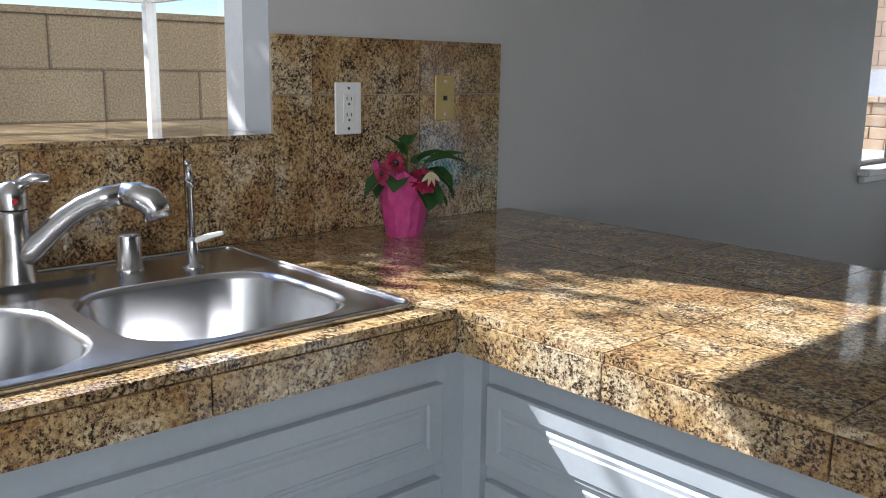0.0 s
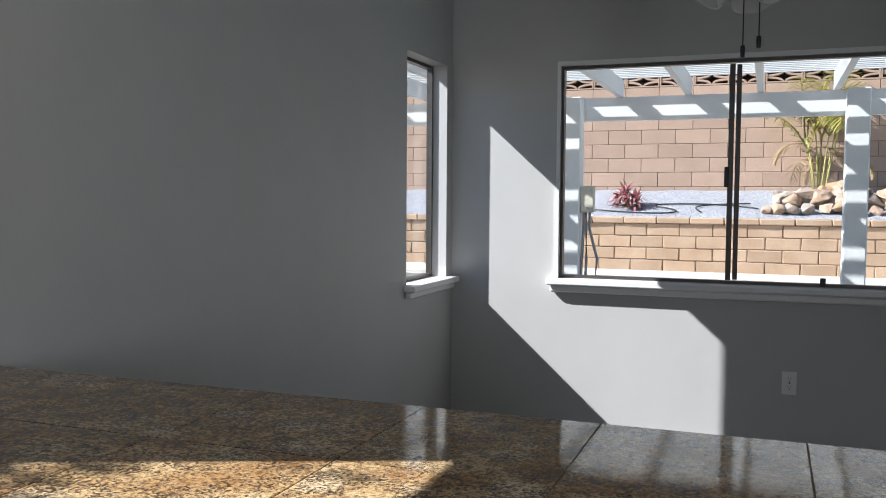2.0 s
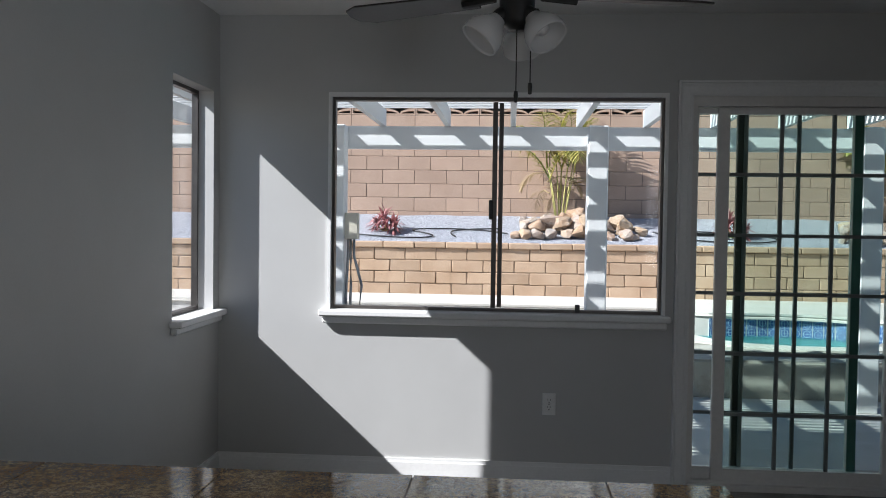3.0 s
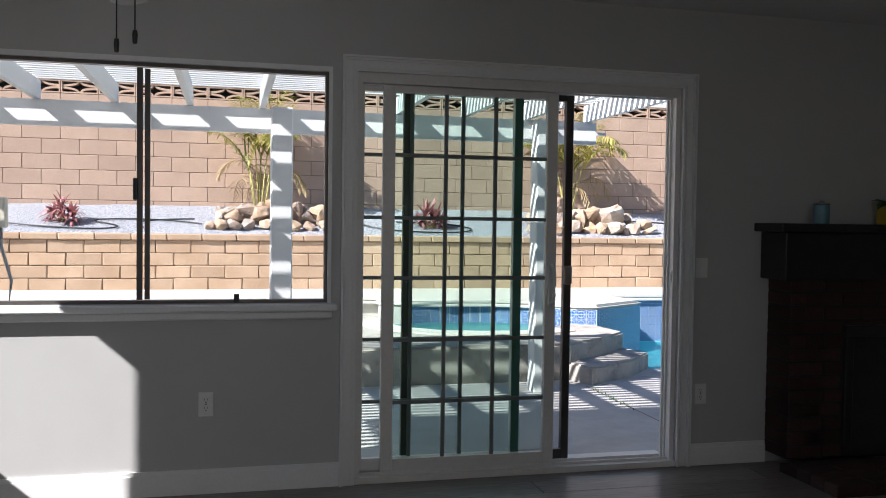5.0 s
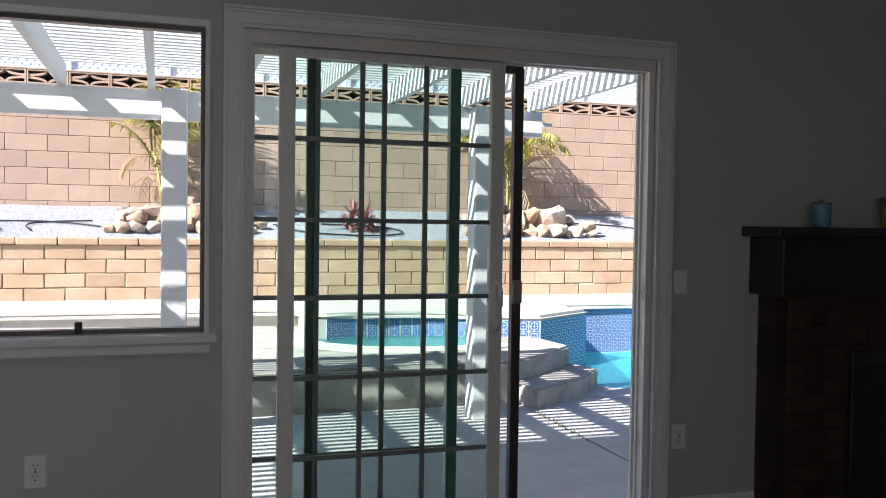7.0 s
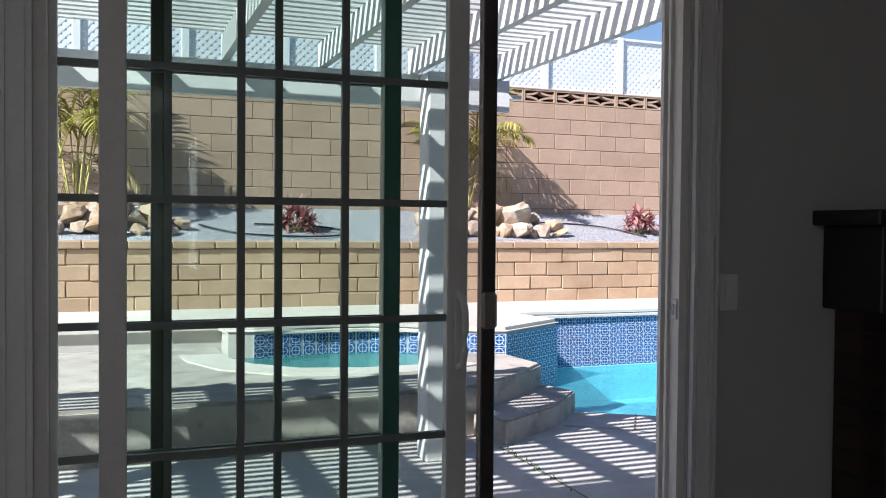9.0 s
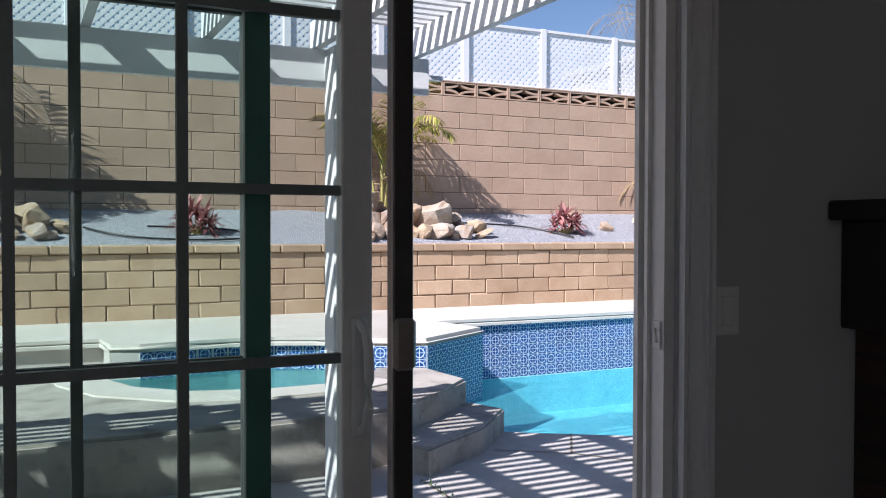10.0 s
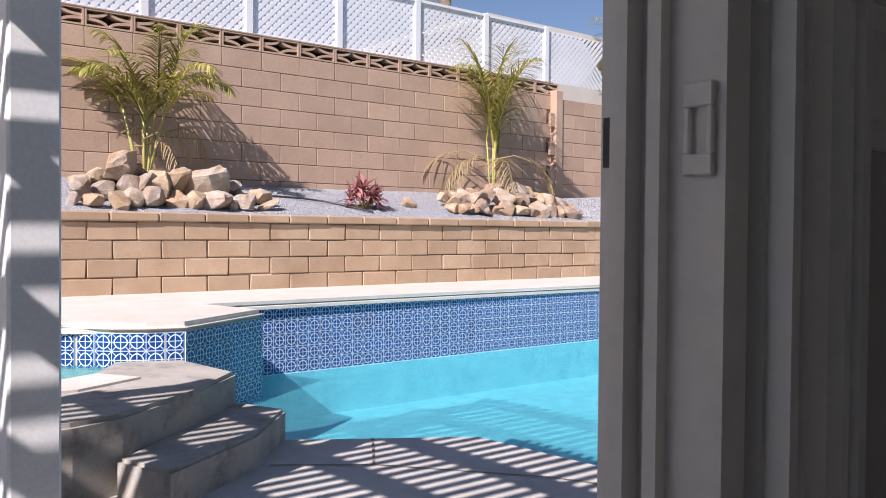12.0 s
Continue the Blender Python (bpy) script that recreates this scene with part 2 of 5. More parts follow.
MANTEL = mat("mantel_stain", (0.018, 0.015, 0.017), (0.028, 0.023, 0.026), 8.0, 0.4, 0.1, fine=60.0, stain=0.25)
FBRICK = mat("fireplace_brick", (0.055, 0.028, 0.02), (0.09, 0.045, 0.033), 12.0, 0.8, 0.4, vary=0.4, stain=0.3)
# near-black of the fireplace, also the painted shade behind the screen blocks
SOOT_SHADE = mat("soot_and_shade", (0.02, 0.018, 0.017), (0.04, 0.035, 0.03), 8.0, 0.7, 0.1, stain=0.3)
PERGOLA = mat("pergola_paint", (0.74, 0.76, 0.76), (0.80, 0.81, 0.80), 3.0, 0.5, 0.08, fine=60.0, stain=0.08)
STUCCO = mat("stucco", (0.62, 0.60, 0.56), (0.68, 0.66, 0.62), 4.0, 0.9, 0.6, fine=90.0, stain=0.1)
BLOCK = mat("back_block", (0.49, 0.335, 0.24), (0.56, 0.395, 0.29), 2.6, 0.9, 0.6, fine=110.0, vary=0.16, stain=0.2)
# retaining wall mortar, its brown darkened to paint in the joints' shadow lines
RETSHADEMORTAR = mat("joint_shade_mortar", (0.12, 0.08, 0.05), (0.19, 0.13, 0.085), 5.0, 0.9, 0.3, stain=0.3)
MORTAR = mat("mortar", (0.13, 0.10, 0.08), (0.17, 0.13, 0.10), 5.0, 0.9, 0.3, stain=0.2)
SLUMP = mat("retaining_block", (0.48, 0.32, 0.20), (0.61, 0.44, 0.30), 2.8, 0.9, 0.6, fine=150.0, vary=0.2, stain=0.3, dist=0.003)
SIDEBLOCK = mat("side_block", (0.33, 0.245, 0.15), (0.40, 0.31, 0.20), 4.0, 0.9, 0.8, fine=130.0, vary=0.12, stain=0.45)
def stained_mat():
    """Old concrete with dark mould blotches and rubbed pale patches."""
    m, t, n, l, b = nodes_of("stained_concrete")
    pos = n.new("ShaderNodeNewGeometry").outputs["Position"]
    col = ramp(n, l, noise_tex(n, l, pos, 2.2, 6.0, 0.7), [(0.3, (0.36, 0.33, 0.29)), (0.7, (0.50, 0.47, 0.42))])
    mould = noise_tex(n, l, pos, 4.5, 8.0, 0.75)
    col = mixc(n, l, ramp(n, l, mould, [(0.50, (0, 0, 0)), (0.66, (0.7, 0.7, 0.7))]), col, (0.18, 0.155, 0.13))
    grit = noise_tex(n, l, pos, 220.0, 2.0)
    col = mixc(n, l, 1.0, col, ramp(n, l, grit, [(0.35, (0.8, 0.8, 0.8)), (0.6, (1, 1, 1))]), "MULTIPLY")
    l.new(col, b.inputs["Base Color"])
    b.inputs["Roughness"].default_value = 0.9
    bump_to(n, l, grit, b, 0.4, 0.004)
    return m


STAINED = stained_mat()
CONC = concrete_mat("concrete", (0.52, 0.495, 0.465), (0.63, 0.60, 0.565))
COPING = mat("coping", (0.58, 0.54, 0.48), (0.68, 0.65, 0.60), 4.0, 0.6, 0.2, fine=60.0, stain=0.12)
GRAVEL = gravel_mat()
POOLTILE = pool_tile_mat()
WATER = water_mat("pool_water", (0.10, 0.50, 0.58))
PLASTER = mat("pool_plaster", (0.26, 0.63, 0.72), (0.42, 0.80, 0.87), 7.0, 0.7, 0.1, fine=30.0, stain=0.1)
SPAWATER = water_mat("spa_water", (0.10, 0.44, 0.46))
FLOORM = floor_mat()
GLASS = glass_mat("window_glass", (0.96, 0.97, 0.97))
GREENGLASS = glass_mat("door_glass", (0.90, 0.96, 0.935))
SCREEN = screen_mat()
PALMLEAF = leaf_mat("palm_leaf", (0.10, 0.15, 0.02), (0.60, 0.50, 0.14))
DRYLEAF = leaf_mat("dry_leaf", (0.34, 0.24, 0.11), (0.45, 0.36, 0.20))
REDLEAF = leaf_mat("cordyline_leaf", (0.16, 0.03, 0.05), (0.62, 0.30, 0.28))
STALK = mat("palm_stalk", (0.42, 0.40, 0.11), (0.56, 0.49, 0.18), 9.0, 0.6, 0.2, stain=0.2)
def boulder_mat():
    """Quarried stone: each rock cream, ochre, rose-brown or grey, with veins and grain."""
    m, t, n, l, b = nodes_of("boulder")
    pos = n.new("ShaderNodeNewGeometry").outputs["Position"]
    rnd = n.new("ShaderNodeObjectInfo").outputs["Random"]
    base = ramp(n, l, rnd, [(0.0, (0.50, 0.36, 0.23)), (0.25, (0.58, 0.47, 0.34)), (0.45, (0.42, 0.28, 0.18)), (0.62, (0.56, 0.50, 0.43)), (0.8, (0.31, 0.22, 0.17)), (1.0, (0.42, 0.42, 0.40))])
    big = noise_tex(n, l, pos, 6.0, 6.0, 0.7)
    col = mixc(n, l, ramp(n, l, big, [(0.42, (0, 0, 0)), (0.66, (0.75, 0.75, 0.75))]), base, (0.42, 0.25, 0.13))
    pale = noise_tex(n, l, pos, 9.0, 5.0, 0.7)
    col = mixc(n, l, ramp(n, l, pale, [(0.5, (0, 0, 0)), (0.72, (0.7, 0.7, 0.7))]), col, (0.64, 0.57, 0.49))
    grit = noise_tex(n, l, pos, 70.0, 5.0, 0.7)
    col = mixc(n, l, 1.0, col, ramp(n, l, grit, [(0.35, (0.72, 0.70, 0.68)), (0.6, (1, 1, 1))]), "MULTIPLY")
    l.new(col, b.inputs["Base Color"])
    b.inputs["Roughness"].default_value = 0.88
    bump_to(n, l, mixc(n, l, 0.5, big, grit), b, 0.9, 0.03)
    return m


BOULDER = boulder_mat()
FENCE = mat("fence_white", (0.66, 0.68, 0.72), (0.72, 0.74, 0.77), 3.0, 0.6, 0.05, stain=0.06)
SOIL = mat("soil", (0.20, 0.16, 0.12), (0.30, 0.25, 0.19), 2.0, 0.95, 0.5, stain=0.3)

# ---- mesh helpers ----


def box(bm, x0, x1, y0, y1, z0, z1, bevel=0.0):
    r = bmesh.ops.create_cube(bm, size=1.0, matrix=Matrix.Translation(((x0 + x1) / 2, (y0 + y1) / 2, (z0 + z1) / 2)) @ Matrix.Diagonal((x1 - x0, y1 - y0, z1 - z0, 1)))
    if bevel:
        es = {e for v in r["verts"] for e in v.link_edges}
        bmesh.ops.bevel(bm, geom=list(es), offset=bevel, segments=1, affect="EDGES")
    return r


def boxed(*a, bevel=0.0):
    bm = bmesh.new()
    box(bm, *a, bevel=bevel)
    return bm


def rod(bm, a, b, r0, r1=None, seg=12):
    a, b = Vector(a), Vector(b)
    m = Matrix.Translation((a + b) / 2) @ (b - a).to_track_quat("Z", "Y").to_matrix().to_4x4()
    return bmesh.ops.create_cone(bm, cap_ends=True, segments=seg, radius1=r0, radius2=r0 if r1 is None else r1, depth=(b - a).length, matrix=m)


def tube(bm, pts, radii, seg=12):
    """A round tube along a line of places, with its own radius at each."""
    pts = [Vector(p) for p in pts]
    rings = []
    up = Vector((0, 0, 1))
    for i, p in enumerate(pts):
        d = (pts[min(i + 1, len(pts) - 1)] - pts[max(i - 1, 0)]).normalized()
        s = d.cross(up)
        s = s.normalized() if s.length > 1e-3 else Vector((1, 0, 0))
        w = s.cross(d)
        r = radii[i] if isinstance(radii, (list, tuple)) else radii
        rings.append([bm.verts.new(p + r * (math.cos(k * math.tau / seg) * s + math.sin(k * math.tau / seg) * w)) for k in range(seg)])
    for a, b in zip(rings, rings[1:]):
        for k in range(seg):
            bm.faces.new((a[k], a[(k + 1) % seg], b[(k + 1) % seg], b[k]))
    bm.faces.new(rings[0][::-1])
    bm.faces.new(rings[-1])


def lathe(bm, prof, at=(0, 0, 0), seg=24, m=None):
    """A turned shape from pairs of radius and height."""
    m = m or Matrix.Translation(at)
    rings = [[bm.verts.new(m @ Vector((max(r, 1e-4) * math.cos(k * math.tau / seg), max(r, 1e-4) * math.sin(k * math.tau / seg), z))) for k in range(seg)] for r, z in prof]
    for a, b in zip(rings, rings[1:]):
        for k in range(seg):
            bm.faces.new((a[k], a[(k + 1) % seg], b[(k + 1) % seg], b[k]))
    return rings


def prism(bm, poly, z0, z1):
    lo = [bm.verts.new((x, y, z0)) for x, y in poly]
    hi = [bm.verts.new((x, y, z1)) for x, y in poly]
    bm.faces.new(lo[::-1])
    bm.faces.new(hi)
    k = len(poly)
    for i in range(k):
        bm.faces.new((lo[i], lo[(i + 1) % k], hi[(i + 1) % k], hi[i]))


def mesh_of(name, bm, material, smooth=False):
    bmesh.ops.recalc_face_normals(bm, faces=bm.faces)
    me = bpy.data.meshes.new(name)
    bm.to_mesh(me)
    bm.free()
    me.materials.append(material)
    if smooth:
        for p in me.polygons:
            p.use_smooth = True
    return me


def part(name, bm, material, parent, label="", smooth=False):
    ob = new(name, mesh_of(name, bm, material, smooth))
    if parent is not None:
        ob.parent = parent
        ob.matrix_parent_inverse = parent.matrix_world.inverted() if False else Matrix.Translation(-parent.location)
    return tagged(ob, label)


def thing(name, at, label, category, group="", kind=""):
    """An empty at a thing's base; its parts hang from it."""
    ob = new(name)
    ob.location = at
    return tagged(ob, label, category, group, kind)


def structure(name, bm, material, label, category, smooth=False):
    ob = new(name, mesh_of(name, bm, material, smooth))
    return tagged(ob, label, category, kind="structure")


def pierced(u0, u1, z0, z1, holes):
    """Rectangles (u, z) that fill a wall round its openings."""
    cuts = sorted({u0, u1, *[h[0] for h in holes], *[h[1] for h in holes]})
    out = []
    for a, b in zip(cuts, cuts[1:]):
        spans = sorted((h[2], h[3]) for h in holes if h[0] <= a and h[1] >= b)
        z = z0
        for lo, hi in spans:
            if lo > z:
                out.append((a, b, z, lo))
            z = hi
        if z < z1:
            out.append((a, b, z, z1))
    return out


# ---- plan ----
XL, YW = -1.386, 5.2          # inner faces of the side wall and of the window wall
XR, YB = 6.2, -2.6            # the far side and the back of the room
HC = 2.405                     # ceiling
TH = 0.115                    # wall thickness
PATIO = -0.15
DECKZ = 0.18
LEDGE = 0.40

WIN = (-0.79, 0.91, 0.885, 1.985)
DOOR = (1.045, 2.755, 0.0, 1.995)
NWIN = (4.56, 5.112, 0.875, 2.0)
KWIN = (0.02, 1.389, 1.14, 2.1)

bm = bmesh.new()
for a, b, c, d in pierced(XL - TH, XR + TH, -0.2, HC + 0.5, [WIN, DOOR]):
    box(bm, a, b, YW, YW + TH, c, d)
structure("wall_north", bm, WALL, "grey painted wall with a window and a sliding door", "wall")
bm = bmesh.new()
for a, b, c, d in pierced(YB - TH, YW, -0.2, HC + 0.5, [NWIN, KWIN]):
    box(bm, XL - TH, XL, a, b, c, d)
structure("wall_west", bm, WALL, "light grey painted wall beside the kitchen counter", "wall")
structure("wall_east", boxed(XR, XR + TH, YB - TH, YW, -0.2, HC + 0.5), WALL, "plain grey wall closing the room", "wall")
# unseen partition, made up to frame the fill lamp and limit its reach
bm = bmesh.new()
for a, b, c, d in pierced(YB, -0.55, 0.0, HC, [(-2.25, -0.65, 0.75, 2.15)]):
    box(bm, 1.92, 2.04, a, b, c, d)
structure("wall_unseen", bm, WALL, "unseen grey wall added to hold the fill lamp", "wall")
structure("wall_south", boxed(XL, XR, YB - TH, YB, -0.2, HC + 0.5), WALL, "plain grey wall behind the kitchen", "wall")
structure("ceiling", boxed(XL, XR, YB, YW, HC, HC + 0.12), CEIL, "white painted ceiling", "ceiling")
structure("roof", boxed(XL - 0.6, XR + 0.6, YB - 0.6, YW + 0.62, HC + 0.5, HC + 0.62), STUCCO, "flat eave and roof above the house walls", "roof")
floor = structure("floor", boxed(XL, XR, YB, YW + TH, -0.2, -0.012), SOIL, "subfloor under grey wood-look planks", "floor")

# baseboards
bm = bmesh.new()
for x0, x1 in ((XL, 0.971), (2.833, 3.29)):
    box(bm, x0, x1, YW - 0.014, YW, 0.0, 0.095)
    box(bm, x0, x1, YW - 0.009, YW, 0.095, 0.115)
structure("baseboard", bm, TRIM, "white painted baseboard with a stepped top", "baseboard")
bm = bmesh.new()
box(bm, XL, XL + 0.014, 2.2, YW - 0.014, 0.0, 0.095)
box(bm, XL, XL + 0.009, 2.2, YW - 0.014, 0.095, 0.115)
structure("baseboard", bm, TRIM, "white painted baseboard with a stepped top", "baseboard")

# ---- the wide window ----
w1 = thing("window_1", (0.06, YW, 0.88), "wide two-pane sliding window in a dark metal frame", "window", kind="structure")
x0, x1, z0, z1 = WIN
bm = bmesh.new()
for q in ((x0 - 0.016, x1 + 0.016, z1, z1 + 0.022), (x0 - 0.016, x0, z0, z1), (x1, x1 + 0.016, z0, z1)):
    box(bm, q[0], q[1], YW - 0.012, YW + 0.004, q[2], q[3])
part("window_trim", bm, TRIM, w1, "thin white painted edge")
bm = bmesh.new()
box(bm, x0 - 0.055, x1 + 0.043, YW - 0.05, YW + 0.03, 0.850, 0.882, 0.006)
box(bm, x0 - 0.038, x1 + 0.026, YW - 0.032, YW - 0.001, 0.812, 0.850, 0.008)
part("window_sill", bm, TRIM, w1, "white painted wooden sill with a moulded front")
ya, yb = YW + 0.022, YW + 0.068
bm = bmesh.new()
for q in ((x0, x1, z1 - 0.017, z1), (x0, x1, z0, z0 + 0.016), (x0, x0 + 0.014, z0 + 0.016, z1 - 0.017), (x1 - 0.014, x1, z0 + 0.016, z1 - 0.017)):
    box(bm, q[0], q[1], ya, yb, q[2], q[3])
part("window_frame", bm, ALU, w1, "dark bronze aluminium frame")
part("meeting_stile", boxed(0.043, 0.068, ya - 0.012, ya + 0.012, z0 + 0.02, z1 - 0.025), ALU, w1)
part("meeting_stile", boxed(0.075, 0.098, ya + 0.016, ya + 0.04, z0 + 0.02, z1 - 0.025), ALU, w1)
part("window_latch", boxed(0.028, 0.05, ya - 0.03, ya - 0.012, 1.36, 1.46, bevel=0.004), BLACK, w1, "small black latch")
part("window_stop", boxed(0.475, 0.5, ya - 0.02, ya + 0.0, z0 + 0.005, z0 + 0.045, bevel=0.003), BLACK, w1)
for a, b, y in ((x0 + 0.014, 0.045, ya + 0.002), (0.095, x1 - 0.014, ya + 0.028)):
    p = part("pane", boxed(a, b, y, y + 0.004, z0 + 0.016, z1 - 0.017), GLASS, w1)
    p.visible_shadow = False

# ---- the narrow side window ----
w2 = thing("window_2", (XL, 4.85, 0.875), "narrow window close to the room corner", "window", kind="structure")
y0, y1, z0, z1 = NWIN
bm = bmesh.new()
box(bm, XL - 0.05, XL + 0.055, y0 - 0.03, YW - 0.02, 0.845, 0.876, 0.005)
box(bm, XL, XL + 0.03, y0 - 0.02, YW - 0.03, 0.812, 0.845, 0.006)
part("window_sill", bm, TRIM, w2, "white painted wooden sill")
bm = bmesh.new()
for q in ((y0, y1, z1 - 0.018, z1), (y0, y1, z0, z0 + 0.018), (y0, y0 + 0.012, z0 + 0.018, z1 - 0.018), (y1 - 0.014, y1, z0 + 0.018, z1 - 0.018)):
    box(bm, XL - 0.112, XL - 0.08, q[0], q[1], q[2], q[3])
part("window_frame", bm, ALU, w2, "dark metal frame")
p = part("pane", boxed(XL - 0.098, XL - 0.094, y0 + 0.012, y1 - 0.014, z0 + 0.018, z1 - 0.018), GLASS, w2)
p.visible_shadow = False

# ---- the garden window over the sink ----
w3 = thing("window_3", (XL, 0.7, 1.14), "projecting white garden window over the sink", "window", kind="structure")
y0, y1, z0, z1 = KWIN
XO = -1.965
bm = bmesh.new()
for y in (y0 + 0.02, y1 - 0.02):
    box(bm, XO - 0.014, XO + 0.014, y - 0.014, y + 0.014, z0, z1 - 0.25)
part("corner_post", bm, TRIM, w3)
bm = bmesh.new()
box(bm, XO - 0.015, XO + 0.015, y0 + 0.04, y1 - 0.04, 1.465, 1.49)
for y in (y0 + 0.02, y1 - 0.02):
    box(bm, XO + 0.02, XL - TH - 0.085, y - 0.012, y + 0.012, 1.465, 1.49)
part("shelf_rail", bm, TRIM, w3)
bm = bmesh.new()
box(bm, XO - 0.03, XL - TH, y0 - 0.02, y1 + 0.02, z0 - 0.09, z0 - 0.002)
part("window_base", bm, TRIM, w3)
bm = bmesh.new()
for y in (y0 - 0.03, y1):
    box(bm, XL - TH - 0.085, XL - TH, y, y + 0.03, z0, z1)
part("side_jamb", bm, TRIM, w3, "white painted side jamb")
part("window_sill", boxed(XO - 0.02, XL + 0.02, y0 + 0.001, y1 - 0.001, z0 - 0.001, z0 + 0.012, bevel=0.004), GRANITE, w3, "polished granite sill")
for q in ((XO - 0.003, XO, y0 + 0.04, y1 - 0.04), (XO + 0.02, XL - TH - 0.085, y0 + 0.018, y0 + 0.021), (XO + 0.02, XL - TH - 0.085, y1 - 0.021, y1 - 0.018)):
    p = part("pane", boxed(q[0], q[1], q[2], q[3], z0 + 0.004, 1.465), GLASS, w3)
    p.visible_shadow = False

# ---- sliding door ----
d1 = thing("door_1", (1.9, YW, 0.0), "white sliding glass patio door standing half open", "sliding door", kind="structure")
x0, x1, z0, z1 = DOOR


CASING = ((0.0, 0.010, 0.030), (0.010, 0.014, 0.018), (0.014, 0.022, 0.025), (0.022, 0.053, 0.014), (0.053, 0.060, 0.020), (0.060, 0.064, 0.013), (0.064, 0.074, 0.017))
CX0, CX1, CZ1 = 0.971, 2.833, 2.067
sides = [bmesh.new(), bmesh.new(), bmesh.new()]
for o0, o1, d in CASING:
    box(sides[0], CX0 + o0, CX0 + o1, YW - d, YW, 0.0, CZ1 - o0)
    box(sides[1], CX1 - o1, CX1 - o0, YW - d, YW, 0.0, CZ1 - o0)
    box(sides[2], CX0 + o1, CX1 - o1, YW - d, YW, CZ1 - o1, CZ1 - o0)
for bm in sides:
    part("door_casing", bm, TRIM, d1, "white moulded door casing")
bm = bmesh.new()
box(bm, x0, x0 + 0.028, YW + 0.012, YW + 0.113, 0.03, z1 - 0.05)
box(bm, x1 - 0.026, x1, YW + 0.012, YW + 0.113, 0.03, z1 - 0.05)
box(bm, x1 - 0.036, x1 - 0.026, YW + 0.055, YW + 0.066, 0.03, z1 - 0.05)
box(bm, x1 - 0.042, x1 - 0.026, YW + 0.078, YW + 0.092, 0.03, z1 - 0.05)
box(bm, x0, x1, YW + 0.012, YW + 0.113, z1 - 0.05, z1)
box(bm, x0 + 0.028, x1 - 0.026, YW + 0.05, YW + 0.062, z1 - 0.056, z1 - 0.05)
part("door_frame", bm, VINYL, d1, "white vinyl frame with tracks")
bm = bmesh.new()
box(bm, x0, x1, YW - 0.005, YW + 0.22, 0.0, 0.03)
box(bm, x0 + 0.028, x1 - 0.026, YW + 0.03, YW + 0.04, 0.03, 0.044)
box(bm, x0 + 0.028, x1 - 0.026, YW + 0.095, YW + 0.101, 0.03, 0.044)
part("threshold", bm, VINYL, d1, "white vinyl threshold with track ribs")


def leaf(name, x0, x1, y, z0, z1, sl, sr, top, bot, material, label, cols, bars, barmat, glass, wide=0.018):
    """One leaf of the sliding door: frame, pane and the grille of bars."""
    bm = bmesh.new()
    box(bm, x0, x0 + sl, y - 0.017, y + 0.017, z0, z1, 0.003)
    box(bm, x1 - sr, x1, y - 0.017, y + 0.017, z0, z1, 0.003)
    box(bm, x0 + sl, x1 - sr, y - 0.015, y + 0.015, z1 - top, z1)
    box(bm, x0 + sl, x1 - sr, y - 0.015, y + 0.015, z0, z0 + bot)
    p = part(name, bm, material, d1, label)
    g = part("pane", boxed(x0 + sl, x1 - sr, y - 0.003, y + 0.003, z0 + bot, z1 - top), glass, p)
    g.visible_shadow = False
    for c in cols:
        part("grille_bar", boxed(c - wide / 2, c + wide / 2, y - 0.008, y + 0.008, z0 + bot, z1 - top), barmat, p)
    for z in bars:
        bm = boxed(x0 + sl, x1 - sr, y - 0.0075, y + 0.0075, z - wide / 2, z + wide / 2)
        part("grille_bar", bm, barmat, p)
    return p


BARS = (1.605, 1.297, 1.0, 0.694, 0.385)
slide = leaf("sliding_leaf", 1.178, 2.08, YW + 0.045, 0.045, z1 - 0.058, 0.06, 0.057, 0.03, 0.06, VINYL, "white vinyl sliding leaf with a grille", (1.496, 1.752), BARS, DARKBAR, GREENGLASS)
fixed = leaf("fixed_leaf", x0 + 0.026, 1.905, YW + 0.08, 0.045, z1 - 0.052, 0.02, 0.047, 0.03, 0.06, VINYL, "fixed leaf with a grille", (1.33, 1.592), BARS, DARKBAR, GREENGLASS)
part("dark_stile", boxed(1.860, 1.903, YW + 0.0595, YW + 0.0628, 0.105, z1 - 0.085), GREENBAR, fixed, "dark green weather strip")
screen = leaf("screen_leaf", 1.293, 2.192, YW + 0.115, 0.045, z1 - 0.052, 0.045, 0.042, 0.03, 0.05, ALU, "dark framed insect screen", (), (), DARKBAR, SCREEN)
bm = bmesh.new()
HD = ((0.022, 0.87), (-0.012, 0.885), (-0.025, 0.92), (-0.028, 0.97), (-0.025, 1.02), (-0.012, 1.05), (0.022, 1.065))
tube(bm, [(2.052, YW + a, b) for a, b in HD], 0.009, 10)
box(bm, 2.038, 2.066, YW + 0.016, YW + 0.028, 0.86, 1.075, 0.004)
part("door_handle", bm, VINYL, slide, "white pull handle", smooth=False)
bm = bmesh.new()
box(bm, 2.145, 2.192, YW + 0.08, YW + 0.098, 0.96, 1.06, 0.008)
part("screen_latch", bm, mat("brown_plastic", (0.28, 0.24, 0.20), (0.34, 0.30, 0.26), 9.0, 0.4), screen, "brown plastic screen latch")
bm = bmesh.new()
yk = YW + 0.03
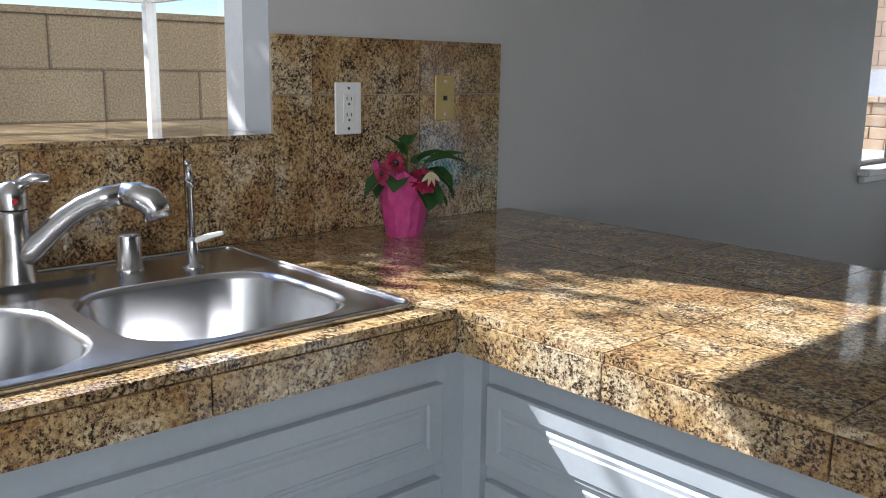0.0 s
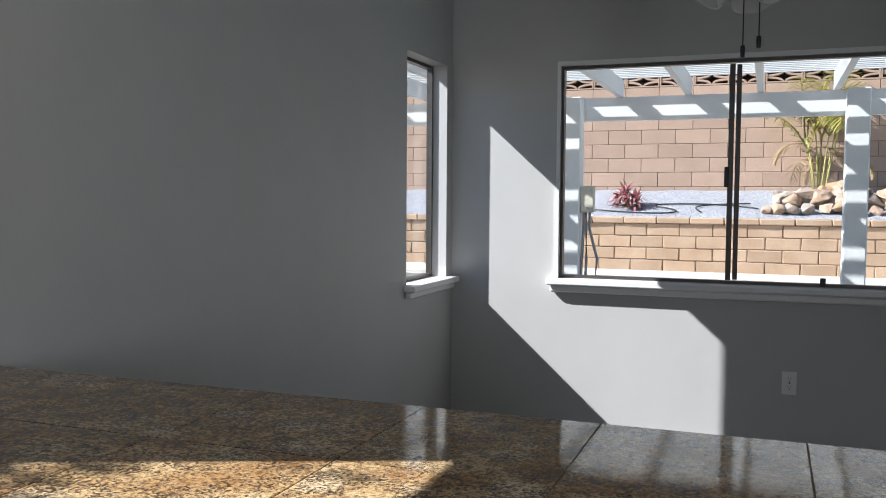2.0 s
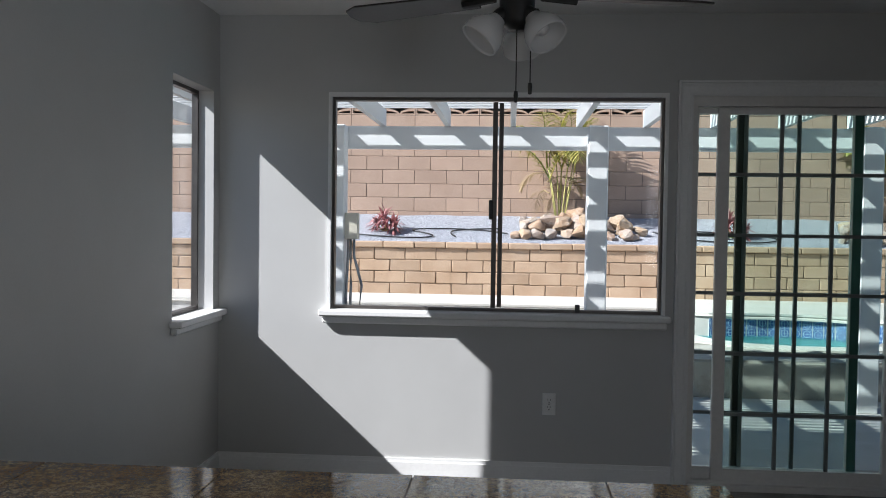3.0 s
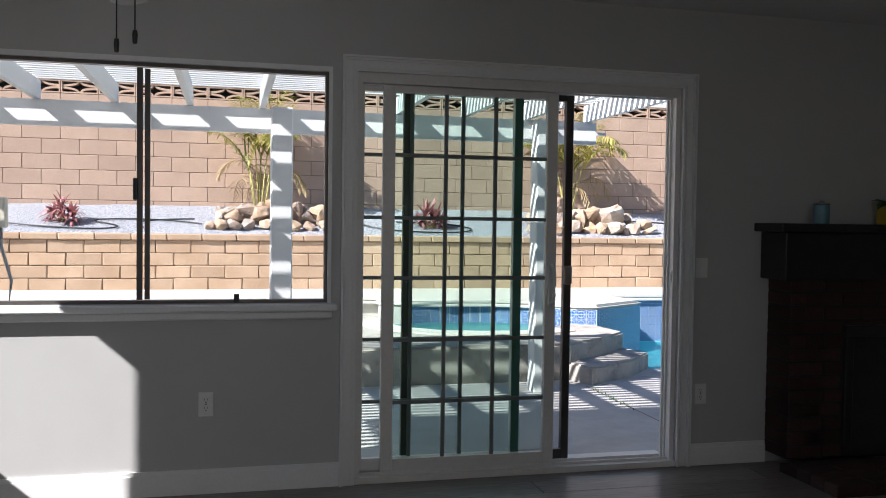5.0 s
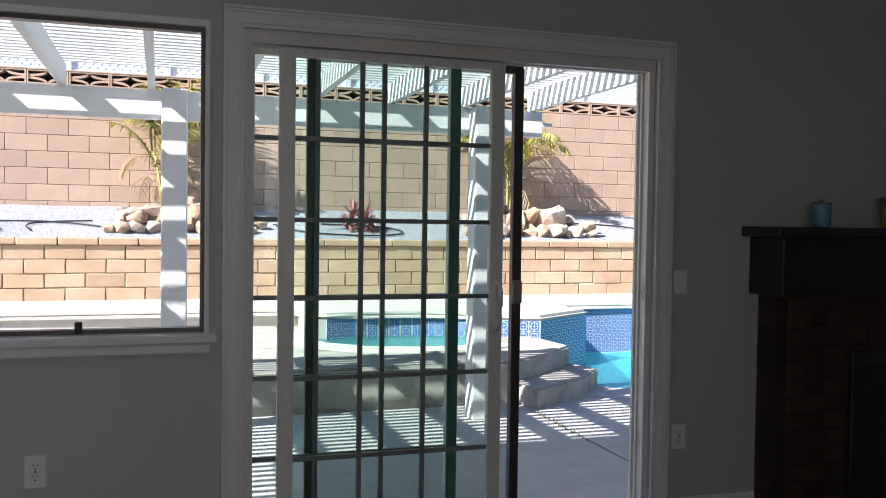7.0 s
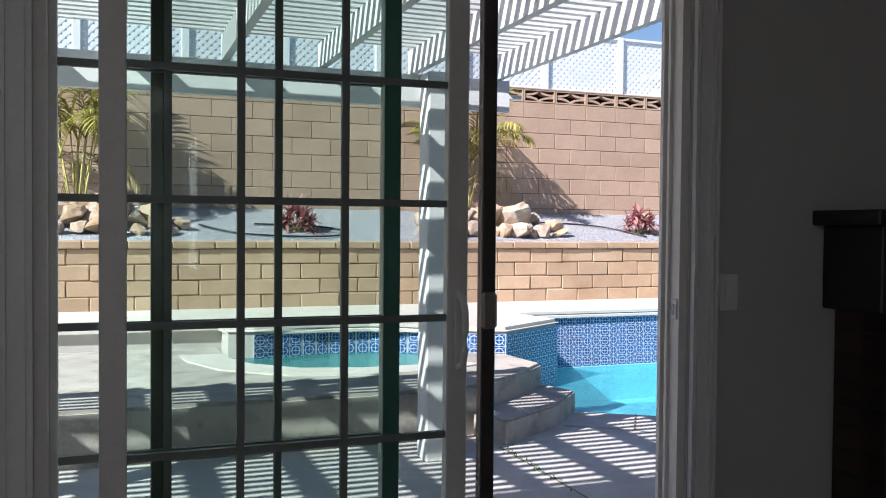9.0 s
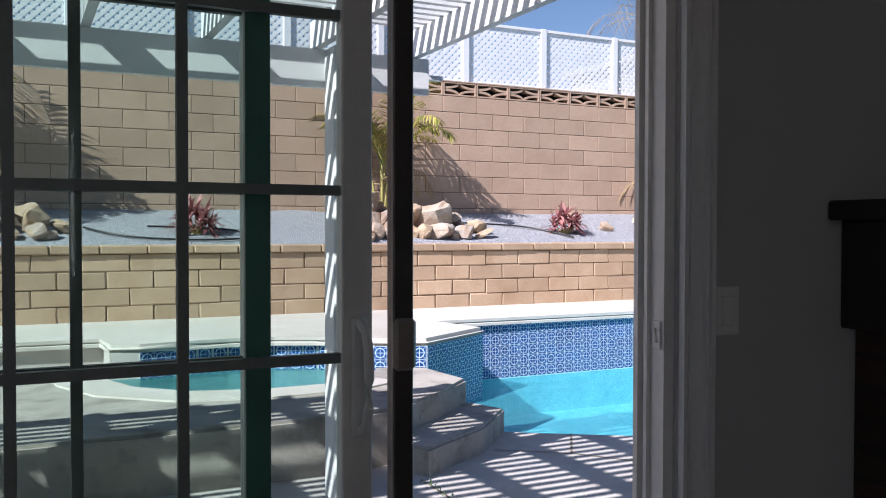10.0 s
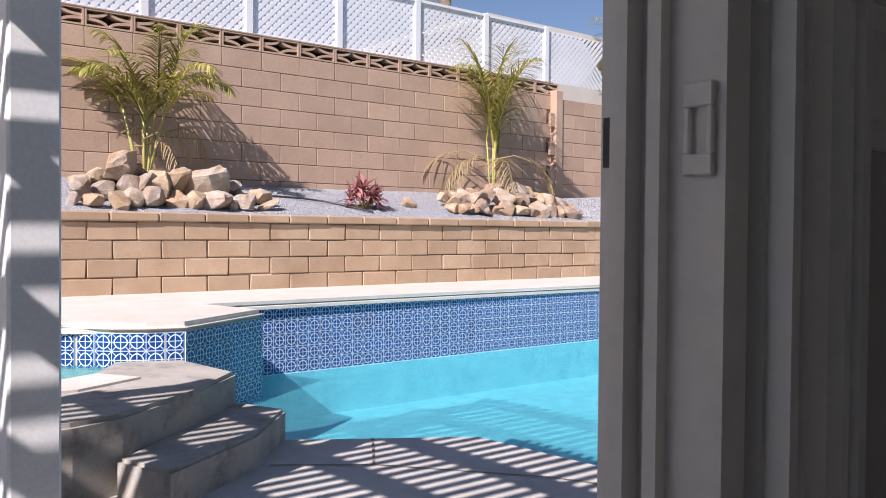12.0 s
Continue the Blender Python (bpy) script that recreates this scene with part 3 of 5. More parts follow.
for q in ((yk - 0.011, yk + 0.011, 1.020, 1.036), (yk - 0.011, yk + 0.011, 0.976, 0.990), (yk - 0.011, yk - 0.006, 0.990, 1.020), (yk + 0.006, yk + 0.011, 0.990, 1.020)):
    box(bm, x1 - 0.031, x1 - 0.026, q[0], q[1], q[2], q[3], 0.001)
part("strike_plate", bm, VINYL, d1, "white strike plate")
part("screen_strike", boxed(x1 - 0.030, x1 - 0.026, YW + 0.095, YW + 0.108, 0.985, 1.02), BLACK, d1)

# ---- kitchen counters ----
CZ = 0.91
cab = thing("kitchen_cabinet", (0.0, 1.7, 0.0), "pale grey painted peninsula cabinet with drawer fronts", "cabinet")
sinkcab = thing("kitchen_cabinet", (-1.0, 0.3, 0.0), "pale grey painted cabinet under the kitchen sink", "cabinet")
PX1 = 0.505
part("body", boxed(-0.66, PX1 - 0.03, 1.335, 2.12, 0.09, CZ - 0.022), CABINET, cab)
part("toe_kick", boxed(-0.60, PX1 - 0.06, 1.39, 2.09, 0.0, 0.09), CABINET, cab)
part("body", boxed(XL, -0.672, -1.6, 1.335, 0.09, CZ - 0.2), CABINET, sinkcab)
part("face_frame", boxed(-0.69, -0.672, -1.6, 1.335, CZ - 0.2, CZ - 0.022), CABINET, sinkcab)
part("toe_kick", boxed(XL, -0.74, -1.6, 1.335, 0.0, 0.09), CABINET, sinkcab)


part("corner_filler", boxed(-0.676, -0.612, 1.318, 1.336, 0.09, CZ - 0.024), CABINET, cab)
part("corner_filler", boxed(-0.673, -0.655, 1.27, 1.318, 0.09, CZ - 0.024), CABINET, sinkcab)


def front(bm, u0, u1, z0, z1, put):
    """A routed drawer or door front: slab, bead and raised field."""
    out = put(bm, u0, u1, z0, z1, 0.0, 0.018)
    bm.normal_update()
    f = max(bm.faces, key=lambda q: q.normal.dot(out) * q.calc_area())
    for wide, rise in ((0.028, 0.0), (0.003, -0.004), (0.006, 0.0), (0.004, 0.005), (0.006, 0.0), (0.003, 0.003)):
        bmesh.ops.inset_region(bm, faces=[f], thickness=wide, depth=rise, use_even_offset=True)


def put_y(bm, u0, u1, z0, z1, d0, d1):
    box(bm, u0, u1, 1.335 - d1, 1.335 - d0, z0, z1, 0.0015)
    return Vector((0, -1, 0))


def put_x(bm, u0, u1, z0, z1, d0, d1):
    box(bm, -0.672 + d0, -0.672 + d1, u0, u1, z0, z1, 0.0015)
    return Vector((1, 0, 0))


for u0, u1 in ((-0.60, -0.07), (-0.03, 0.44)):
    for z0, z1, nm in ((0.645, 0.785, "drawer_front"), (0.12, 0.615, "cabinet_door")):
        bm = bmesh.new()
        front(bm, u0, u1, z0, z1, put_y)
        part(nm, bm, CABINET, cab)
bm = bmesh.new()
front(bm, 0.25, 1.27, 0.645, 0.785, put_x)
part("drawer_front", bm, CABINET, sinkcab, "wide false drawer front below the sink")
for u0, u1 in ((0.78, 1.27), (0.25, 0.74), (-0.3, 0.21), (-0.85, -0.34)):
    for z0, z1, nm in ((0.645, 0.785, "drawer_front"), (0.12, 0.615, "cabinet_door")):
        if nm == "drawer_front" and u0 > 0:
            continue
        bm = bmesh.new()
        front(bm, u0, u1, z0, z1, put_x)
        part(nm, bm, CABINET, sinkcab)

# worktop: tiles on a grout bed
top = thing("worktop", (0.0, 1.7, CZ - 0.02), "polished speckled brown granite tile worktop", "worktop")
G = 0.0016
SX0, SX1, SY0, SY1 = -1.325, -0.715, 0.44, 1.235     # the sink's cut-out
bm = bmesh.new()
box(bm, XL, PX1 - 0.004, 1.300, 2.176, CZ - 0.022, CZ - 0.003)
for a, b, c, d in ((XL, SX0 + 0.02, -1.6, 1.300), (SX1 - 0.02, -0.654, -1.6, 1.300), (SX0 + 0.02, SX1 - 0.02, -1.6, SY0 + 0.02), (SX0 + 0.02, SX1 - 0.02, SY1 - 0.02, 1.300)):
    box(bm, a, b, c, d, CZ - 0.022, CZ - 0.003)
part("grout_bed", bm, GROUT, top, "fine sandy grout")
xs = [XL, -1.328, -1.001, -0.674, -0.347, -0.02, 0.307, PX1]
ys = [1.295, 1.497, 1.824, 2.18]


def tile_top(a, b, c, d):
    part("tile", boxed(a + G, b - G, c + G, d - G, CZ - 0.014, CZ), GRANITE, top)


for a, b in zip(xs, xs[1:]):
    for c, d in zip(ys, ys[1:]):
        if b - a > 0.1:
            tile_top(a if a > XL else XL, b, c, d)
tile_top(XL, -1.328, 1.295, 1.497), tile_top(XL, -1.328, 1.497, 1.824), tile_top(XL, -1.328, 1.824, 2.18)
ysk = [-1.6, -1.44, -1.113, -0.786, -0.459, -0.132, 0.195, 0.44]
for c, d in zip(ysk, ysk[1:]):
    for a, b in ((XL, -1.001), (-1.001, -0.648)):
        tile_top(a, b, c, d)
tile_top(XL, SX0 + 0.01, 0.44, 1.235)
for c, d in ((0.44, 0.522), (0.522, 0.849), (0.849, 1.176), (1.176, 1.295)):
    tile_top(SX1 - 0.01, -0.648, c, d)
tile_top(XL, -1.001, 1.235, 1.295), tile_top(-1.001, SX1 - 0.01, 1.235, 1.295)
# front edges
ed = [-0.648, -0.347, -0.02, 0.307, PX1]
for a, b in zip(ed, ed[1:]):
    part("edge_tile", boxed(a + G, b - G, 1.291, 1.302, CZ - 0.072, CZ - 0.0155), GRANITE, top)
for a, b in ((-1.6, -1.113), (-1.113, -0.786), (-0.786, -0.459), (-0.459, -0.132), (-0.132, 0.195), (0.195, 0.522), (0.522, 0.849), (0.849, 1.176), (1.176, 1.290)):
    part("edge_tile", boxed(-0.656, -0.645, a + G, b - G, CZ - 0.072, CZ - 0.0155), GRANITE, top)
for a, b in ((1.303, 1.497), (1.497, 1.824), (1.824, 2.18)):
    part("edge_tile", boxed(PX1 - 0.009, PX1 + 0.002, a + G, b - G, CZ - 0.072, CZ - 0.0155), GRANITE, top)
for a, b in zip(xs, xs[1:]):
    part("edge_tile", boxed(a + G, b - G, 2.172, 2.183, CZ - 0.072, CZ - 0.0155), GRANITE, top)

# backsplash
spl = thing("backsplash", (XL, 1.5, CZ), "speckled brown granite tile backsplash behind the counter", "backsplash")
part("grout_bed", boxed(XL, XL + 0.006, -1.6, 2.116, CZ, 1.139), GROUT, spl)
part("grout_bed", boxed(XL, XL + 0.006, 1.39, 2.116, 1.139, 1.372), GROUT, spl)
vs = [-1.447, -1.12, -0.793, -0.466, -0.139, 0.188, 0.515, 0.842, 1.169, 1.496, 1.823, 2.118]
for a, b in zip(vs, vs[1:]):
    if b <= 1.2:
        part("tile", boxed(XL + 0.003, XL + 0.012, a + G, b - G, CZ + 0.001, 1.137), GRANITE, spl)
    elif a < 1.3:
        part("tile", boxed(XL + 0.003, XL + 0.012, a + G, 1.388, CZ + 0.001, 1.137), GRANITE, spl)
        part("tile", boxed(XL + 0.003, XL + 0.012, 1.391, b - G, CZ + 0.001, 1.237), GRANITE, spl)
        part("tile", boxed(XL + 0.003, XL + 0.012, 1.391, b - G, 1.24, 1.374), GRANITE, spl)
    else:
        part("tile", boxed(XL + 0.003, XL + 0.012, a + G, b - G, CZ + 0.001, 1.237), GRANITE, spl)
        part("tile", boxed(XL + 0.003, XL + 0.012, a + G, b - G, 1.24, 1.374), GRANITE, spl)

# ---- the yard ----
structure("ground", boxed(-400, 400, -400, 400, -1.9, -1.6), SOIL, "dry ground reaching to the horizon", "ground")
WATERZ = -0.18
# patio slab up to the pool's edge
POOLEDGE = [(4.47, 8.93), (5.33, 8.37), (5.40, 7.50), (6.1, 6.4), (8.0, 5.9), (14.5, 5.9)]
bm = bmesh.new()
prism(bm, [(-6, YW + TH), (14.5, YW + TH)] + POOLEDGE[::-1] + [(4.2, 9.3), (3.4, 8.6), (-6, 8.6)], -1.6, PATIO)
structure("pavement", bm, CONC, "worn grey concrete patio with stains", "patio")
bm = bmesh.new()
for a, b in (((3.50, 8.12), (3.48, 5.42)), ((4.18, 8.52), (4.57, 8.24)), ((4.57, 8.24), (5.07, 7.59)), ((5.07, 7.59), (5.62, 6.42)), ((4.57, 8.24), (4.86, 8.67))):
    a, b = Vector((*a, 0)), Vector((*b, 0))
    s = (b - a).normalized().cross(Vector((0, 0, 1))) * 0.006
    bm.faces.new([bm.verts.new(p + Vector((0, 0, PATIO + 0.004))) for p in (a + s, b + s, b - s, a - s)])
structure("expansion_joint", bm, SOIL, "dark joint lines in the patio concrete", "joint")
bm = bmesh.new()
prism(bm, [(-6, 8.43), (3.28, 8.43), (3.50, 8.50), (3.94, 8.83), (4.35, 9.22), (4.30, 9.79), (3.95, 9.95), (3.72, 9.52), (3.4, 9.38), (2.95, 9.37), (2.5, 9.5), (2.2, 9.8), (2.06, 10.2), (2.06, 10.55), (2.06, 12.2), (-6, 12.2)], -1.6, DECKZ)
bmesh.ops.bevel(bm, geom=[e for e in bm.edges if all(v.co.z > 0.17 for v in e.verts)], offset=0.02, segments=2, affect="EDGES")
structure("pavement", bm, STAINED, "raised stained concrete terrace round the spa", "terrace")
bm = bmesh.new()
prism(bm, [(3.46, 8.45), (3.56, 8.15), (4.10, 8.50), (4.49, 8.93), (4.37, 9.25), (3.94, 8.85)], -0.2, 0.01)
bmesh.ops.bevel(bm, geom=[e for e in bm.edges if all(v.co.z > 0.0 for v in e.verts)], offset=0.015, segments=2, affect="EDGES")
structure("step", bm, STAINED, "weathered grey concrete step up to the terrace", "step")

# the ledge behind pool and spa, with its coping
LEDGEPOLY = [(-6, 10.87), (2.10, 10.87), (2.10, 10.40), (2.3, 10.36), (2.6, 10.42), (2.95, 10.46), (3.3, 10.42), (3.6, 10.28), (3.80, 10.12), (3.95, 9.96), (4.10, 9.86), (4.31, 9.80), (5.06, 10.29), (4.86, 10.95), (14.5, 10.95)]
bm = bmesh.new()
prism(bm, LEDGEPOLY + [(14.5, 12.2), (-6, 12.2)], -1.6, LEDGE - 0.055)
structure("pool_wall", bm, CONC, "raised concrete bond beam behind pool and spa", "pool wall")
bm = bmesh.new()
lip = []
pts = [Vector((*p, 0)) for p in LEDGEPOLY]
for i, p in enumerate(pts):
    d = (pts[min(i + 1, len(pts) - 1)] - pts[max(i - 1, 0)]).normalized()
    lip.append(p + d.cross(Vector((0, 0, 1))) * 0.022)
prism(bm, [(v.x, v.y) for v in lip] + [(14.5, 12.16), (-6, 12.16)], LEDGE - 0.066, LEDGE)
bmesh.ops.bevel(bm, geom=[e for e in bm.edges if abs(e.verts[0].co.z - e.verts[1].co.z) < 0.001 and e.calc_length() < 13 and max(v.co.y for v in e.verts) < 11.2], offset=0.031, segments=5, affect="EDGES")
structure("coping", bm, COPING, "cream coloured rounded coping round pool and spa", "coping")

# pool basin and water
bm = bmesh.new()
prism(bm, [(4.2, 9.3)] + POOLEDGE + [(14.5, 10.96), (4.8, 10.96)], -0.64, -0.54)
box(bm, 4.85, 14.4, 10.932, 10.947, -0.56, -0.176)
structure("pool_floor", bm, PLASTER, "pale blue plaster shell of the pool", "pool")
bm = bmesh.new()
bm.faces.new([bm.verts.new((x, y, WATERZ)) for x, y in [(4.2, 9.35)] + POOLEDGE + [(14.5, 11.0), (4.8, 11.0)]])
structure("water", bm, WATER, "rippled turquoise pool water", "water")
bm = bmesh.new()
bm.faces.new([bm.verts.new((x, y, DECKZ - 0.03)) for x, y in [(2.0, 10.6), (2.0, 9.8), (2.5, 9.4), (3.4, 9.3), (3.9, 9.5), (4.05, 9.9), (4.05, 10.6)]])
structure("water", bm, SPAWATER, "still turquoise spa water", "water")
bm = bmesh.new()
rim = [(2.06, 10.38), (2.06, 10.2), (2.2, 9.8), (2.5, 9.5), (2.95, 9.37), (3.4, 9.38), (3.72, 9.52)]
out = [(1.72, 10.40), (1.74, 10.1), (1.94, 9.6), (2.36, 9.22), (2.92, 9.07), (3.5, 9.1), (3.86, 9.28)]
lo = [bm.verts.new((x, y, DECKZ + 0.012)) for x, y in rim]
hi = [bm.verts.new((x, y, DECKZ + 0.012)) for x, y in out]
for i in range(len(rim) - 1):
    bm.faces.new((lo[i], lo[i + 1], hi[i + 1], hi[i]))
r = bmesh.ops.extrude_face_region(bm, geom=bm.faces[:])
bmesh.ops.translate(bm, verts=[v for v in r["geom"] if isinstance(v, bmesh.types.BMVert)], vec=(0, 0, -0.05))
structure("coping", bm, COPING, "cream flush coping round the near side of the spa", "coping")

bm = bmesh.new()
prism(bm, [(2.0, 10.6), (2.0, 9.8), (2.5, 9.4), (3.4, 9.3), (3.9, 9.5), (3.95, 10.6)], -0.55, -0.5)
structure("pool_floor", bm, PLASTER, "pale blue plaster floor of the spa", "spa")

# retaining wall
retain = thing("retaining_wall", (4, 12.1, LEDGE), "tan slump block retaining wall with cap blocks", "wall", kind="structure")
part("mortar_core", boxed(-6, 14.5, 12.109, 12.38, LEDGE - 0.05, 1.0), RETSHADEMORTAR, retain, "recessed mortar")


def slab_mesh(name, w, d, h, material, rnd=0.008, worn=0.006, seed=1):
    """One block with worn edges, centred on its face."""
    bm = boxed(-w / 2, w / 2, 0, d, 0, h, bevel=rnd)
    rr = random.Random(seed)
    for v in bm.verts:
        v.co += Vector((rr.uniform(-1, 1), rr.uniform(-1, 1), rr.uniform(-1, 1))) * worn
    return mesh_of(name, bm, material)


def piece(name, me, parent, at, rz=0.0):
    ob = new(name, me)
    ob.parent = parent
    ob.location = Vector(at) - parent.location
    ob.rotation_euler = (0, 0, rz)
    return ob


R = random.Random(5)
slumps = [slab_mesh("slump_block", 0.4015, 0.06, 0.1515, SLUMP, 0.010, 0.005, s) for s in range(5)]
caps = [slab_mesh("cap_block", 0.402, 0.28, 0.077, SLUMP, 0.010, 0.003, s) for s in range(9, 12)]
z = 0.385
for row in range(4):
    x = -2.85 - 0.4065 * 7 + (0.2 if row % 2 else 0.0)
    while x < 12.6:
        piece("block", R.choice(slumps), retain, (x, 12.1 + R.uniform(-0.002, 0.002), z), R.uniform(-0.002, 0.002))
        x += 0.4065
    z += 0.154
x = -2.95 - 0.41 * 7
while x < 12.6:
    piece("cap", R.choice(caps), retain, (x, 12.075 + R.uniform(-0.003, 0.003), 1.002))
    x += 0.41

# gravel bed
bm = bmesh.new()
NX, NY = 120, 16
grid = [[bm.verts.new((-6 + 20.5 * i / NX, 12.3 + 1.75 * j / NY, 1.06 + 0.40 * (j / NY) ** 0.9 + 0.02 * noise.noise(Vector((i * 0.5, j * 0.5, 0))))) for j in range(NY + 1)] for i in range(NX + 1)]
for i in range(NX):
    for j in range(NY):
        bm.faces.new((grid[i][j], grid[i + 1][j], grid[i + 1][j + 1], grid[i][j + 1]))
structure("gravel_bed", bm, GRAVEL, "sloping bed of pale blue-grey gravel", "gravel")


def bed(y):
    return 1.06 + 0.40 * (max(0.0, min(1.0, (y - 12.3) / 1.75))) ** 0.9


# back wall
YF = 13.95
BW, BH = 0.487, 0.2075
back = thing("wall_back", (4, YF, 1.3), "tall brown concrete block garden wall", "wall", kind="structure")
part("mortar_core", boxed(-6, 11.7, YF + 0.008, YF + 0.2, 0.9, 2.955), MORTAR, back, "recessed mortar")
blocks = [slab_mesh("wall_block", BW - 0.007, 0.05, BH - 0.007, BLOCK, 0.004, 0.0012, s) for s in range(3)]
z = 2.955 - BH
for row in range(8):
    x = -4.0 - 4 * BW + (BW / 2 if row % 2 else 0.0)
    while x < 11.6:
        piece("block", R.choice(blocks), back, (x, YF, z))
        x += BW
    z -= BH


def breeze_mesh(w, d, h):
    """A pierced screen block: a rim, and four leaf-shaped webs that leave a star open."""
    bm = bmesh.new()
    t = 0.018
    box(bm, -w / 2, w / 2, 0, d, 0, t)
    box(bm, -w / 2, w / 2, 0, d, h - t, h)
    box(bm, -w / 2, -w / 2 + t, 0, d, t, h - t)
    box(bm, w / 2 - t, w / 2, 0, d, t, h - t)
    for sx in (-1, 1):
        for sz in (0, 1):
            arc = []
            for k in range(7):
                a = math.pi / 2 * k / 6
                cx, cz = (w / 2 - t) * 0.92, (h / 2 - t) * 0.8
                arc.append((sx * ((w / 2 - t) - cx * math.cos(a)), h / 2 + (1 if sz else -1) * ((h / 2 - t) - cz * math.sin(a))))
            for p, q in zip(arc, arc[1:]):
                dx, dz = q[0] - p[0], q[1] - p[1]
                ln = math.hypot(dx, dz)
                nx, nz = -dz / ln * 0.014, dx / ln * 0.014
                vs8 = []
                for yy in (0.01, d - 0.01):
                    vs8 += [bm.verts.new((p[0] + nx, yy, p[1] + nz)), bm.verts.new((q[0] + nx, yy, q[1] + nz)), bm.verts.new((q[0] - nx, yy, q[1] - nz)), bm.verts.new((p[0] - nx, yy, p[1] - nz))]
                a4, b4 = vs8[:4], vs8[4:]
                bm.faces.new(a4)
                bm.faces.new(b4[::-1])
                for i in range(4):
                    bm.faces.new((a4[i], b4[i], b4[(i + 1) % 4], a4[(i + 1) % 4]))
    return mesh_of("breeze_block", bm, BLOCK)


breeze = breeze_mesh(BW - 0.008, 0.14, 0.178)
x = -4.0 - 4 * BW
while x < 11.6:
    piece("screen_block", breeze, back, (x, YF, 2.958))
    x += BW
part("wall_cap", boxed(-6, 11.7, YF - 0.005, YF + 0.17, 3.137, 3.15), BLOCK, back)

# the wall's lower return at its end
ret = thing("wall_side", (12.5, 14.1, 1.3), "lower brown block wall beyond the pool corner", "wall", kind="structure")
part("mortar_core", boxed(11.72, 17.0, 13.86, 14.1, 0.9, 2.90), MORTAR, ret, "recessed mortar")
part("corner_post", boxed(11.66, 11.80, 13.83, 14.1, 0.9, 3.02, bevel=0.006), BLOCK, ret)
z = 2.90 - BH
for row in range(8):
    x = 12.05 - (BW / 2 if row % 2 else 0.0)
    while x < 16.6:
        piece("block", R.choice(blocks), ret, (x, 13.85, z))
        x += BW
    z -= BH
structure("ground", boxed(11, 20, 12.3, 13.9, 0.0, 1.4), GRAVEL, "gravel ground beyond the pool corner", "gravel")

# lattice fence on the back wall
fence = thing("lattice_fence", (6, YF + 0.1, 3.15), "white lattice fence panels on the garden wall", "fence")
FX0, FX1, FZ0, FZ1 = -6.0, 11.62, 3.17, 3.93
x = 9.238 - 1.2 * 12
while x < FX1 + 0.1:
    part("fence_post", boxed(x - 0.045, x + 0.045, YF + 0.06, YF + 0.14, 3.13, 3.97, bevel=0.006), FENCE, fence)
    x += 1.2
part("top_rail", boxed(FX0, FX1, YF + 0.07, YF + 0.13, FZ1, FZ1 + 0.035), FENCE, fence)
# made-up dark sheet: its colour stands for the shade seen through the holes
part("hole_backing", boxed(FX0, FX1, YF + 0.205, YF + 0.225, 2.7, FZ0 - 0.035), SOOT_SHADE, fence, "dark sheet added to shade the screen block holes")
part("bottom_rail", boxed(FX0, FX1, YF + 0.07, YF + 0.13, FZ0 - 0.03, FZ0), FENCE, fence)
verts, faces = [], []
H = FZ1 - FZ0
for sgn, yy in ((1, YF + 0.094), (-1, YF + 0.0975)):
    u = FX0 - H
    while u < FX1 + H:
        a, b = (u, u + H) if sgn > 0 else (u + H, u)
        i = len(verts)
        w = 0.033
        verts += [(a - w, yy, FZ0), (a + w, yy, FZ0), (b + w, yy, FZ1), (b - w, yy, FZ1), (a - w, yy + 0.003, FZ0), (a + w, yy + 0.003, FZ0), (b + w, yy + 0.003, FZ1), (b - w, yy + 0.003, FZ1)]
        faces += [(i, i + 1, i + 2, i + 3), (i + 7, i + 6, i + 5, i + 4), (i, i + 4, i + 5, i + 1), (i + 3, i + 2, i + 6, i + 7), (i, i + 3, i + 7, i + 4), (i + 1, i + 5, i + 6, i + 2)]
        u += 0.098
me = bpy.data.meshes.new("lattice")
me.from_pydata(verts, [], faces)
me.materials.append(FENCE)
lat = new("lattice", me)
lat.parent = fence
lat.matrix_parent_inverse = Matrix.Translation(-fence.location)
tagged(lat, "white diagonal lattice strips", kind="stuff")

# neighbour's white building and ground behind the wall
hs = thing("neighbour_house", (14, 17, 0), "white rendered house wall behind the garden wall", "house")
part("wall", boxed(11.9, 22, 15.6, 19, 0, 4.35), STUCCO, hs)
part("roof", boxed(11.7, 22.2, 15.4, 19.2, 4.35, 4.45), STUCCO, hs)

# side yard wall
side = thing("wall_west_yard", (-3.1, 2, -0.15), "sunlit tan concrete block wall beside the house", "wall", kind="structure")
part("mortar_core", boxed(-3.3, -3.108, -4, 7.5, -1.0, 1.49), MORTAR, side, "recessed mortar")
sblock = [slab_mesh("side_block", 0.396, 0.06, 0.195, SIDEBLOCK, 0.006, 0.0015, s) for s in range(20, 23)]
for row in range(5):
    y = -1.0 + (0.2 if row % 2 else 0.0) - 0.125
    while y < 6.0:
        piece("block", R.choice(sblock), side, (-3.1, y, 1.489 - 0.2 * (row + 1)), radians(90))
        y += 0.4
part("wall_cap", boxed(-3.31, -3.09, -4, 7.5, 1.49, 1.515), SIDEBLOCK, side)

# ---- pergola ----
perg = thing("pergola", (0.8, 8.0, PATIO), "white painted wooden pergola with a slatted top", "pergola")
for x in (-3.5, -1.325, 0.845, 3.015):
    part("post", boxed(x - 0.083, x + 0.083, 7.92, 8.08, PATIO, 2.145, bevel=0.01), PERGOLA, perg)
bm = boxed(-4.2, 3.61, 8.085, 8.135, 1.955, 2.148)
